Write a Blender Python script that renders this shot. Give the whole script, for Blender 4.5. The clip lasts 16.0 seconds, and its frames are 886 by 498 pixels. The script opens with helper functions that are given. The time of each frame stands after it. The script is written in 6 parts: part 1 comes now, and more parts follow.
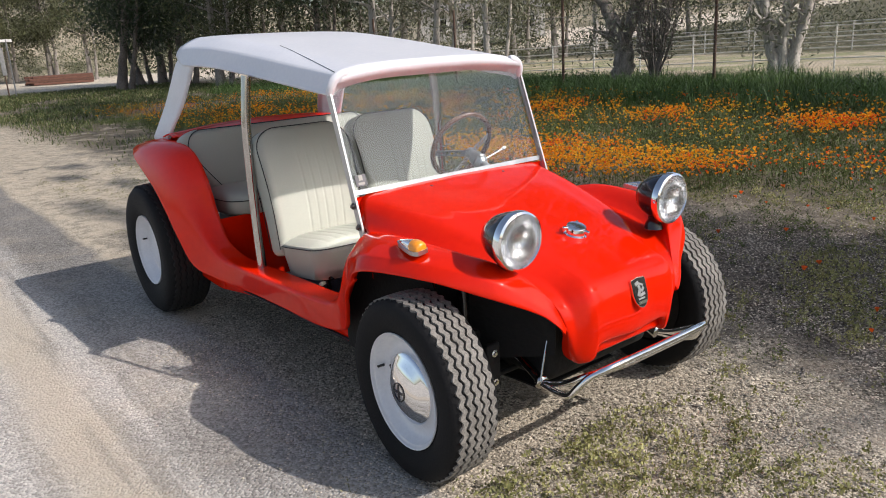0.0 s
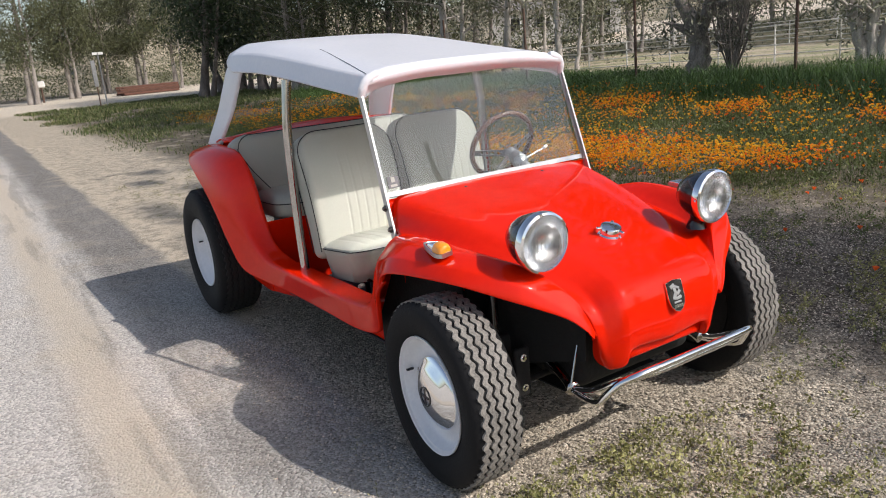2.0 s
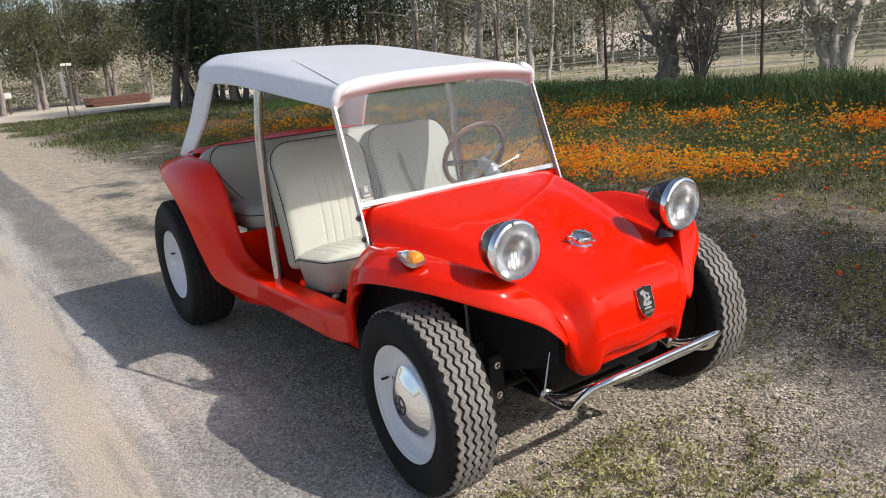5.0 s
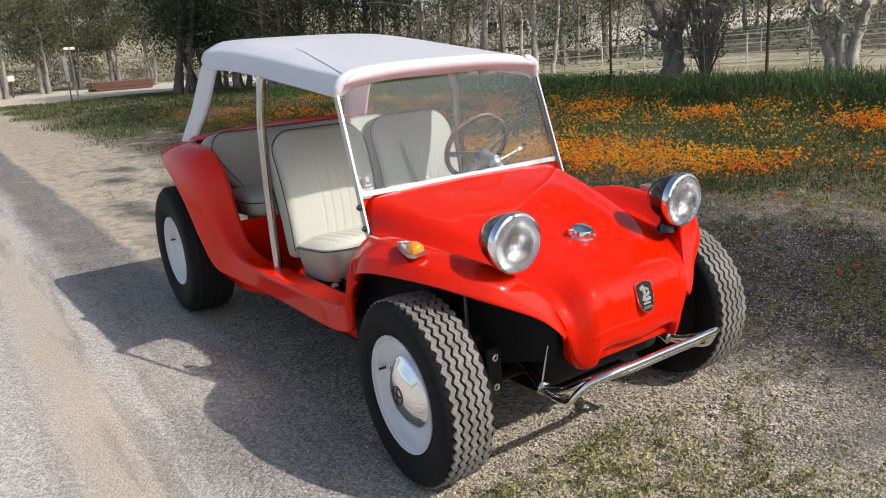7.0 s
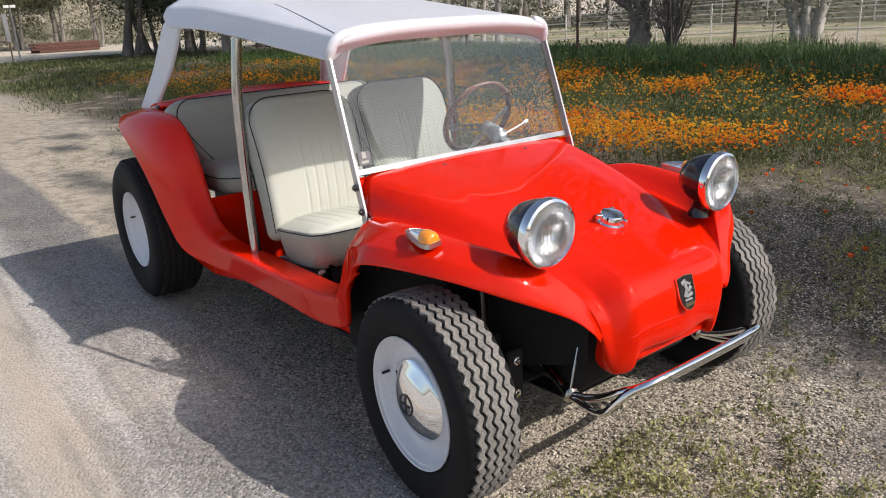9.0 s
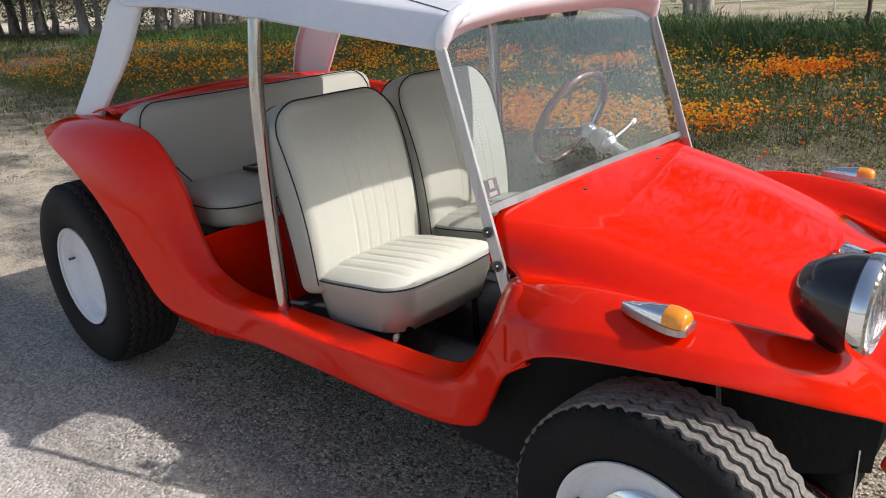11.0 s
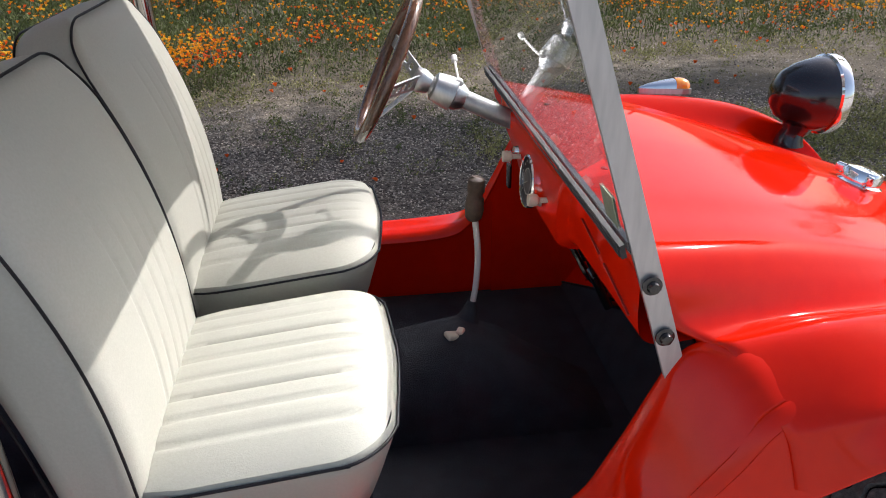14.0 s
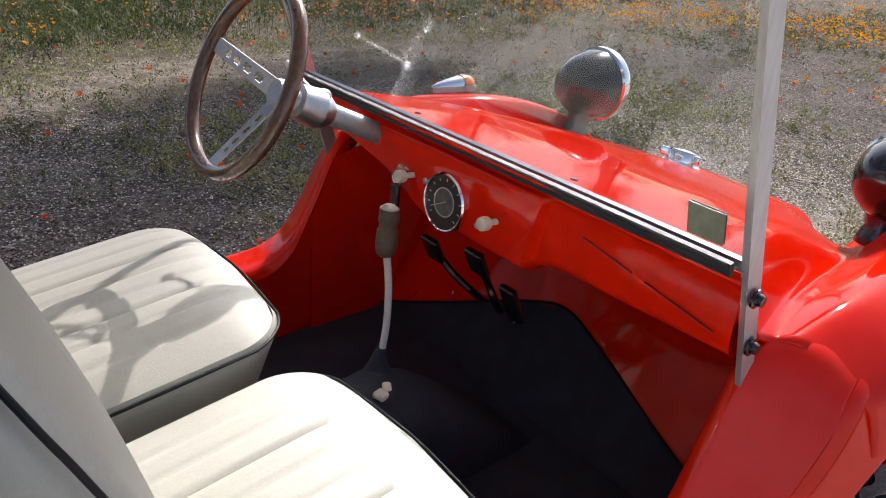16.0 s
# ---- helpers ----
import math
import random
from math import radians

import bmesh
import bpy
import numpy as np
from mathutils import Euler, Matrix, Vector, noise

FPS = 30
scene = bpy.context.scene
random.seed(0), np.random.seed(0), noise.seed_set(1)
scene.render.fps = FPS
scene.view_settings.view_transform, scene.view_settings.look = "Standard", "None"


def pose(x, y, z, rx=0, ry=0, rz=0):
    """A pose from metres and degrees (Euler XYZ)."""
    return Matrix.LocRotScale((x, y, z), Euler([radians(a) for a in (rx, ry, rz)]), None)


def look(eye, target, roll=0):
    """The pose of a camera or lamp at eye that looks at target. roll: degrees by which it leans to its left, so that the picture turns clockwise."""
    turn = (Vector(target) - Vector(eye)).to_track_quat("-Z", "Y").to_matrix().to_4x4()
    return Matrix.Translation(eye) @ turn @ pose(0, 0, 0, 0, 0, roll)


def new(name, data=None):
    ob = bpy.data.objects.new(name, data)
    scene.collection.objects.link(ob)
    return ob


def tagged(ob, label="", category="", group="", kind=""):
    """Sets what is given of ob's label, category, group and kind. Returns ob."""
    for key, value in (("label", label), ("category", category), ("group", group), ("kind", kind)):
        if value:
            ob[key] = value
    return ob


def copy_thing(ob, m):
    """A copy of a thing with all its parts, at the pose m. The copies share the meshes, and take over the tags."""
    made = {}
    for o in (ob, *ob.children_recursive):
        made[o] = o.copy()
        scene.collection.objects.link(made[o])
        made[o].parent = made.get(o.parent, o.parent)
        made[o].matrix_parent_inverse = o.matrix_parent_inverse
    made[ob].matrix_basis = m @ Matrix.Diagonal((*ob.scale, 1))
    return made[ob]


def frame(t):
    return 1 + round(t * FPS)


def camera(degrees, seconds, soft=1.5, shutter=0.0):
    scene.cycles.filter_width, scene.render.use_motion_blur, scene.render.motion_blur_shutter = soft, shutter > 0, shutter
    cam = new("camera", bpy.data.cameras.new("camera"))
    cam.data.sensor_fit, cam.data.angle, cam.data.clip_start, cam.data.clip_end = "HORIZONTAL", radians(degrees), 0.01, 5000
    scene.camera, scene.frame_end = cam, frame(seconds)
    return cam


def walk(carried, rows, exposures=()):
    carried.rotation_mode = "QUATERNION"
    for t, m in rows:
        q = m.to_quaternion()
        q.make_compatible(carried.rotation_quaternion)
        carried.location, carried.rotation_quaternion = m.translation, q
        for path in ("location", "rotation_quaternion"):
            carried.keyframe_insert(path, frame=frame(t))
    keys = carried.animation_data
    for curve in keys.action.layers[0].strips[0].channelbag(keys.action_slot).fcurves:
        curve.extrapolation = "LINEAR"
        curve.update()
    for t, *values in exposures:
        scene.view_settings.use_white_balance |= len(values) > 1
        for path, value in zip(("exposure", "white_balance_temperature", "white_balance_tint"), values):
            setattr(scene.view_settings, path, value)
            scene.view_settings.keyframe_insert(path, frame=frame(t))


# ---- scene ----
cam = camera(61.2, 16.0, soft=1.0)
PATH = [
    (0, (1.892, -1.938, 1.422), (0.367, -0.761, 0.885), -3.4),
    (0.5, (1.923, -1.841, 1.413), (0.33, -0.745, 0.902), -4.2),
    (1, (1.956, -1.795, 1.418), (0.318, -0.76, 0.922), -5.2),
    (1.5, (1.961, -1.778, 1.41), (0.303, -0.777, 0.912), -5.6),
    (2, (1.952, -1.781, 1.405), (0.308, -0.768, 0.883), -5.3),
    (2.5, (1.936, -1.823, 1.412), (0.322, -0.763, 0.889), -5.1),
    (3, (1.93, -1.831, 1.409), (0.344, -0.724, 0.896), -4.8),
    (5.5, (1.975, -1.783, 1.405), (0.359, -0.718, 0.901), -5.2),
    (6, (1.966, -1.783, 1.401), (0.354, -0.717, 0.884), -4.5),
    (6.5, (1.965, -1.785, 1.4), (0.356, -0.72, 0.873), -4.0),
    (7, (1.968, -1.785, 1.403), (0.36, -0.716, 0.88), -4.2),
    (7.5, (1.968, -1.774, 1.396), (0.362, -0.7, 0.879), -4.1),
    (8, (1.932, -1.761, 1.393), (0.338, -0.686, 0.843), -4.1),
    (8.2, (1.895, -1.761, 1.384), (0.316, -0.671, 0.819), -3.9),
    (10.3, (0.93, -1.696, 1.384), (-0.483, -0.437, 0.739), -3.1),
    (10.5, (0.831, -1.732, 1.374), (-0.552, -0.439, 0.73), -3.2),
    (11, (0.56, -1.768, 1.395), (-0.736, -0.404, 0.717), -3.5),
    (11.5, (0.306, -1.723, 1.384), (-0.911, -0.298, 0.687), -4.5),
    (12, (0.039, -1.634, 1.373), (-1.007, -0.087, 0.658), -3.9),
    (12.5, (-0.234, -1.613, 1.365), (-1.044, 0.056, 0.616), -2.9),
    (13, (-0.481, -1.584, 1.335), (-1.003, 0.166, 0.52), -1.9),
    (13.5, (-0.693, -1.413, 1.322), (-0.898, 0.374, 0.448), -2.0),
    (14, (-0.843, -1.29, 1.303), (-0.633, 0.486, 0.407), -0.8),
    (14.5, (-1.04, -1.21, 1.319), (-0.417, 0.472, 0.436), 0.2),
    (15, (-1.134, -1.1, 1.296), (-0.215, 0.451, 0.429), 0.6),
    (15.5, (-1.159, -0.928, 1.269), (-0.061, 0.491, 0.385), 1.3),
    (16, (-1.303, -0.852, 1.26), (-0.104, 0.485, 0.38), 5.0),
]
walk(cam, [(t, look(eye, target, roll)) for t, eye, target, roll in PATH], exposures=[(0, -0.14, 6450, 12), (8.2, -0.15, 6450, 12), (10.3, -0.19, 6450, 13), (11.5, 0.0, 6400, 12), (12.2, 0.04, 6350, 13), (13, 0.07, 6350, 13), (14, 0.11, 6300, 14), (15, 0.14, 6320, 16), (16, 0.20, 6380, 18)])

# ---- daylight: clear spring morning, sun ahead of the car and to its left ----
SUN_WAY = Vector((1.076, 0.539, 0.98)).normalized()
world = bpy.data.worlds.new("sky")
scene.world = world
world.use_nodes = True
wn = world.node_tree
wn.nodes.clear()
sky = wn.nodes.new("ShaderNodeTexSky")
sky.sky_type = "NISHITA"
sky.sun_disc = False
sky.sun_elevation = math.asin(SUN_WAY.z)
sky.sun_rotation = math.atan2(SUN_WAY.x, SUN_WAY.y)
sky.air_density, sky.dust_density = 1.0, 1.6
wb = wn.nodes.new("ShaderNodeBackground")
wb.inputs["Strength"].default_value = 0.148
wo = wn.nodes.new("ShaderNodeOutputWorld")
haze = wn.nodes.new("ShaderNodeHueSaturation")
haze.inputs["Saturation"].default_value = 0.85
wn.links.new(sky.outputs[0], haze.inputs["Color"])
wn.links.new(haze.outputs[0], wb.inputs[0])
wn.links.new(wb.outputs[0], wo.inputs[0])
sun = new("sun", bpy.data.lights.new("sun", "SUN"))
sun.data.energy, sun.data.angle, sun.data.color = 4.45, radians(0.53), (1.0, 0.95, 0.905)
sun.matrix_world = look(SUN_WAY * 30, (0, 0, 0))
scene.view_settings.exposure = 0.0


# ---- materials ----
def mat(name, a, b=None, rough=0.5, metal=0.0, scale=6.0, fine=90.0, bump=0.0, bump_scale=200.0, rough_var=0.08,
        coat=0.0, spec=0.5, random_tint=0.0, island=0.0, stretch=(1, 1, 1), sheen=0.0, translucent=0.0):
    m = bpy.data.materials.new(name)
    m.use_nodes = True
    nt = m.node_tree
    bs = nt.nodes["Principled BSDF"]
    co = nt.nodes.new("ShaderNodeTexCoord")
    mp = nt.nodes.new("ShaderNodeMapping")
    mp.inputs["Scale"].default_value = stretch
    nt.links.new(co.outputs["Object"], mp.inputs["Vector"])
    n1 = nt.nodes.new("ShaderNodeTexNoise")
    n1.inputs["Scale"].default_value, n1.inputs["Detail"].default_value = scale, 5
    n2 = nt.nodes.new("ShaderNodeTexNoise")
    n2.inputs["Scale"].default_value, n2.inputs["Detail"].default_value = fine, 3
    for n in (n1, n2):
        nt.links.new(mp.outputs[0], n.inputs["Vector"])
    add = nt.nodes.new("ShaderNodeMath")
    add.operation = "MULTIPLY_ADD"
    add.inputs[1].default_value = 0.5
    half = nt.nodes.new("ShaderNodeMath")
    half.operation = "MULTIPLY"
    half.inputs[1].default_value = 0.5
    nt.links.new(n2.outputs[0], half.inputs[0])
    nt.links.new(n1.outputs[0], add.inputs[0])
    nt.links.new(half.outputs[0], add.inputs[2])
    ramp = nt.nodes.new("ShaderNodeValToRGB")
    b = b or tuple(min(1, c * 1.12) for c in a)
    ramp.color_ramp.elements[0].position, ramp.color_ramp.elements[1].position = 0.36, 0.64
    ramp.color_ramp.elements[0].color, ramp.color_ramp.elements[1].color = (*a, 1), (*b, 1)
    nt.links.new(add.outputs[0], ramp.inputs[0])
    colour = ramp.outputs[0]
    if random_tint or island:
        hsv = nt.nodes.new("ShaderNodeHueSaturation")
        if island:
            src = nt.nodes.new("ShaderNodeNewGeometry").outputs["Random Per Island"]
        else:
            src = nt.nodes.new("ShaderNodeObjectInfo").outputs["Random"]
        mr = nt.nodes.new("ShaderNodeMapRange")
        amount = random_tint or island
        mr.inputs["To Min"].default_value, mr.inputs["To Max"].default_value = 1 - amount, 1 + amount
        nt.links.new(src, mr.inputs["Value"])
        nt.links.new(mr.outputs[0], hsv.inputs["Value"])
        nt.links.new(colour, hsv.inputs["Color"])
        colour = hsv.outputs[0]
    nt.links.new(colour, bs.inputs["Base Color"])
    rr = nt.nodes.new("ShaderNodeMapRange")
    rr.inputs["To Min"].default_value, rr.inputs["To Max"].default_value = max(0, rough - rough_var), min(1, rough + rough_var)
    nt.links.new(n1.outputs[0], rr.inputs["Value"])
    nt.links.new(rr.outputs[0], bs.inputs["Roughness"])
    bs.inputs["Metallic"].default_value = metal
    bs.inputs["Specular IOR Level"].default_value = spec
    bs.inputs["Coat Weight"].default_value = coat
    bs.inputs["Coat Roughness"].default_value = 0.04
    bs.inputs["Sheen Weight"].default_value = sheen
    if bump:
        n3 = nt.nodes.new("ShaderNodeTexNoise")
        n3.inputs["Scale"].default_value, n3.inputs["Detail"].default_value = bump_scale, 4
        nt.links.new(mp.outputs[0], n3.inputs["Vector"])
        bp = nt.nodes.new("ShaderNodeBump")
        bp.inputs["Strength"].default_value, bp.inputs["Distance"].default_value = bump, 0.02
        nt.links.new(n3.outputs[0], bp.inputs["Height"])
        nt.links.new(bp.outputs[0], bs.inputs["Normal"])
    if translucent:
        tr = nt.nodes.new("ShaderNodeBsdfTranslucent")
        nt.links.new(colour, tr.inputs[0])
        mix = nt.nodes.new("ShaderNodeMixShader")
        mix.inputs[0].default_value = translucent
        out = nt.nodes["Material Output"]
        nt.links.new(bs.outputs[0], mix.inputs[1])
        nt.links.new(tr.outputs[0], mix.inputs[2])
        nt.links.new(mix.outputs[0], out.inputs[0])
    return m


def glass_mat(name, colour, rough=0.0):
    m = bpy.data.materials.new(name)
    m.use_nodes = True
    bs = m.node_tree.nodes["Principled BSDF"]
    bs.inputs["Base Color"].default_value = (*colour, 1)
    bs.inputs["Transmission Weight"].default_value = 1.0
    bs.inputs["Roughness"].default_value = rough
    bs.inputs["IOR"].default_value = 1.5
    return m


PAINT = mat("red_gelcoat", (0.72, 0.0125, 0.0008), (0.78, 0.0165, 0.0012), rough=0.38, scale=2.5, fine=30, coat=0.62, spec=0.0, bump=0.010, bump_scale=4.5)
WHITE_TOP = mat("white_top_gelcoat", (0.80, 0.81, 0.84), (0.86, 0.86, 0.88), rough=0.42, scale=4, fine=60, bump=0.03, bump_scale=60, coat=0.15, translucent=0.14)
VINYL = mat("cream_vinyl", (0.374, 0.374, 0.316), (0.413, 0.413, 0.351), rough=0.52, scale=5, fine=220, bump=0.06, bump_scale=420, spec=0.35)
PIPING = mat("black_piping", (0.005, 0.005, 0.007), (0.011, 0.011, 0.014), rough=0.5, spec=0.25)
CHROME = mat("chrome", (0.86, 0.87, 0.88), (0.92, 0.92, 0.92), rough=0.04, metal=1, rough_var=0.03)
ALU = mat("brushed_aluminium", (0.42, 0.43, 0.44), (0.56, 0.56, 0.56), rough=0.36, metal=1, rough_var=0.12, scale=14, fine=180, stretch=(1, 1, 0.15), bump=0.03)
RUBBER = mat("tyre_rubber", (0.0055, 0.0055, 0.0065), (0.013, 0.0125, 0.012), rough=0.75, scale=12, fine=160, bump=0.15, bump_scale=180, spec=0.25)
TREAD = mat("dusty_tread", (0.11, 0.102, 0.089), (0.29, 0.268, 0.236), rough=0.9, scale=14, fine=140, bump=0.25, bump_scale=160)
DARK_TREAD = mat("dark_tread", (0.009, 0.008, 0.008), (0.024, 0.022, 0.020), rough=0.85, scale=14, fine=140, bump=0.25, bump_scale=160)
RIM = mat("white_rim_paint", (0.74, 0.74, 0.76), (0.82, 0.82, 0.83), rough=0.35, scale=9, fine=80, coat=0.3)
BLACK = mat("black_paint", (0.006, 0.006, 0.008), (0.016, 0.014, 0.014), rough=0.2, scale=6, coat=0.6)
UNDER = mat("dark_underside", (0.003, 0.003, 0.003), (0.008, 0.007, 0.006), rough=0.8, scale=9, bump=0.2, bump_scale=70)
# black carpet; its bluish lift is veiling glare put into the colour
CARPET = mat("glare_veiled_black_carpet", (0.018, 0.020, 0.027), (0.042, 0.046, 0.058), rough=0.95, scale=20, fine=400, bump=0.4, bump_scale=500)
GASKET = mat("grey_rubber_gasket", (0.03, 0.03, 0.032), (0.06, 0.058, 0.055), rough=0.6, scale=20)
AMBER = mat("amber_lens", (0.85, 0.26, 0.01), (0.95, 0.36, 0.02), rough=0.12, scale=30, coat=1)
KNOB = mat("cream_knob", (0.66, 0.58, 0.46), (0.72, 0.64, 0.52), rough=0.35)
SHIFT = mat("white_lever_paint", (0.62, 0.6, 0.56), (0.75, 0.73, 0.68), rough=0.4)
GRIP = mat("brown_grip", (0.055, 0.035, 0.022), (0.12, 0.08, 0.05), rough=0.6, scale=30)
WOOD = mat("dark_walnut_rim", (0.055, 0.025, 0.014), (0.13, 0.062, 0.034), rough=0.22, scale=22, fine=120, coat=0.8, stretch=(1, 1, 3))
POST = mat("dull_aluminium_bar", (0.44, 0.44, 0.435), (0.56, 0.555, 0.545), rough=0.40, metal=0.7, rough_var=0.1, scale=14, fine=120, stretch=(1, 1, 0.15))
COLUMN = mat("silver_grey_column", (0.34, 0.34, 0.335), (0.45, 0.45, 0.44), rough=0.35, metal=0.5)
GLASS = glass_mat("clear_glass", (0.84, 0.89, 0.895))
LENS = glass_mat("lamp_glass", (0.97, 0.98, 0.98), 0.09)
REFLECTOR = mat("silvered_reflector", (0.85, 0.85, 0.86), (0.92, 0.92, 0.92), rough=0.22, metal=1)
POLISHED = mat("weathered_polished_steel", (0.42, 0.40, 0.38), (0.62, 0.60, 0.57), rough=0.11, metal=1, rough_var=0.07, scale=9, fine=60, stretch=(1, 1, 0.2))
DIAL = mat("dial_black", (0.01, 0.01, 0.011), rough=0.4)
DIALMARK = mat("dial_marking", (0.34, 0.34, 0.30), rough=0.5)
STICKER = mat("pale_sticker", (0.55, 0.58, 0.52), (0.66, 0.68, 0.62), rough=0.5, scale=60)
DECAL = mat("grey_sticker", (0.10, 0.10, 0.105), (0.16, 0.16, 0.165), rough=0.4, scale=60)
OLIVE = mat("olive_sticker", (0.20, 0.235, 0.15), (0.29, 0.31, 0.21), rough=0.5, scale=40)
INK = mat("ink", (0.30, 0.012, 0.008), rough=0.5)

# ---- geometry helpers ----
def mesh_of(v, f, smooth=True, angle=40):
    me = bpy.data.meshes.new("mesh")
    me.from_pydata([tuple(p) for p in v], [], [tuple(q) for q in f])
    bm = bmesh.new()
    bm.from_mesh(me)
    bmesh.ops.remove_doubles(bm, verts=bm.verts, dist=1e-5)
    bmesh.ops.recalc_face_normals(bm, faces=bm.faces)
    bm.to_mesh(me)
    bm.free()
    if smooth:
        me.shade_smooth()
        me.set_sharp_from_angle(angle=radians(angle))
    return me


def quads(v, size, smooth=False):
    """A mesh of loose faces from an array of shape (faces * size, 3)."""
    v = np.asarray(v, np.float32).reshape(-1, 3)
    n = len(v) // size
    me = bpy.data.meshes.new("mesh")
    me.vertices.add(len(v))
    me.vertices.foreach_set("co", v.ravel())
    me.loops.add(len(v))
    me.loops.foreach_set("vertex_index", np.arange(len(v), dtype=np.int32))
    me.polygons.add(n)
    me.polygons.foreach_set("loop_start", np.arange(0, len(v), size, dtype=np.int32))
    me.polygons.foreach_set("loop_total", np.full(n, size, np.int32))
    me.update(calc_edges=True)
    return me


def indexed(v, f):
    """A mesh from a vertex array and an index array (faces, corners)."""
    v, f = np.asarray(v, np.float32), np.asarray(f, np.int32)
    n, k = f.shape
    me = bpy.data.meshes.new("mesh")
    me.vertices.add(len(v))
    me.vertices.foreach_set("co", v.ravel())
    me.loops.add(n * k)
    me.loops.foreach_set("vertex_index", f.ravel())
    me.polygons.add(n)
    me.polygons.foreach_set("loop_start", np.arange(0, n * k, k, dtype=np.int32))
    me.polygons.foreach_set("loop_total", np.full(n, k, np.int32))
    me.update(calc_edges=True)
    return me


def part(name, me, material, parent, label="", at=None):
    ob = new(name, me)
    if material and not me.materials:
        me.materials.append(material)
    ob.parent = parent
    if at is not None:
        ob.matrix_local = at
    if label:
        tagged(ob, label)
    return ob


def thing(name, label, category, at=None, group="", kind=""):
    ob = new(name)
    ob.empty_display_size = 0.1
    if at is not None:
        ob.matrix_world = at
    return tagged(ob, label, category, group, kind)


def spline(pts, n, closed=False):
    """Catmull-Rom through pts, n samples, evenly by index."""
    p = np.asarray(pts, float)
    m = len(p)
    if closed:
        e = np.vstack([p[-1], p, p[0], p[1]])
        u = np.arange(n) * m / n
    else:
        e = np.vstack([2 * p[0] - p[1], p, 2 * p[-1] - p[-2]])
        u = np.linspace(0, m - 1, n)
    i = np.minimum(u.astype(int), (m - 1) if closed else (m - 2))
    t = (u - i)[:, None]
    a, b, c, d = e[i], e[i + 1], e[i + 2], e[i + 3]
    return 0.5 * (2 * b + (c - a) * t + (2 * a - 5 * b + 4 * c - d) * t * t + (3 * b - a - 3 * c + d) * t ** 3)


def grid_faces(nu, nv, closed_u=False, closed_v=False, base=0):
    f = []
    for i in range(nu if closed_u else nu - 1):
        for j in range(nv if closed_v else nv - 1):
            a, b = i, (i + 1) % nu
            c, d = j, (j + 1) % nv
            f.append((base + a * nv + c, base + b * nv + c, base + b * nv + d, base + a * nv + d))
    return f


def loft(lines, nu, nv):
    """A smooth skin over lines of control points of equal number: nu samples along, nv across."""
    rows = np.array([spline(l, nu) for l in lines])
    g = np.array([spline(rows[:, k], nv) for k in range(nu)])
    return g.reshape(-1, 3), grid_faces(nu, nv)


def mirrored(v, f):
    v = np.asarray(v)
    w = v * (1, -1, 1)
    return np.vstack([v, w]), list(f) + [tuple(i + len(v) for i in q)[::-1] for q in f]


def joined(*pieces):
    vs, fs, k = [], [], 0
    for v, f in pieces:
        vs.append(np.asarray(v, float).reshape(-1, 3))
        fs += [tuple(i + k for i in q) for q in f]
        k += len(vs[-1])
    return np.vstack(vs), fs


def lathe(profile, n=48, axis="y"):
    """Turns (radius, height) pairs about an axis."""
    p = np.asarray(profile, float)
    a = np.arange(n) * 2 * math.pi / n
    r, h = p[:, 0][None, :], p[:, 1][None, :]
    x, z = r * np.cos(a)[:, None], r * np.sin(a)[:, None]
    y = np.broadcast_to(h, x.shape)
    order = {"y": (x, y, z), "z": (x, z, y), "x": (y, x, z)}[axis]
    return np.stack(order, -1).reshape(-1, 3), grid_faces(n, len(p), closed_u=True)


def tube(pts, r, n=10, closed=False, cap=True):
    p = np.asarray(pts, float)
    m = len(p)
    rr = np.broadcast_to(np.asarray(r, float), (m,))
    tang = np.roll(p, -1, 0) - np.roll(p, 1, 0) if closed else np.gradient(p, axis=0)
    tang /= np.linalg.norm(tang, axis=1)[:, None] + 1e-12
    ref = np.array((0, 0, 1.0)) if abs(tang[0][2]) < 0.9 else np.array((1.0, 0, 0))
    u = np.cross(tang[0], ref)
    u /= np.linalg.norm(u)
    a = np.arange(n) * 2 * math.pi / n
    out = []
    for k in range(m):
        u = u - tang[k] * (u @ tang[k])
        u /= np.linalg.norm(u)
        w = np.cross(tang[k], u)
        out.append(p[k] + rr[k] * (np.cos(a)[:, None] * u + np.sin(a)[:, None] * w))
    v = np.array(out).reshape(-1, 3)
    f = grid_faces(m, n, closed_u=closed, closed_v=True)
    if cap and not closed:
        f += [tuple(range(n))[::-1], tuple(range((m - 1) * n, m * n))]
    return v, f


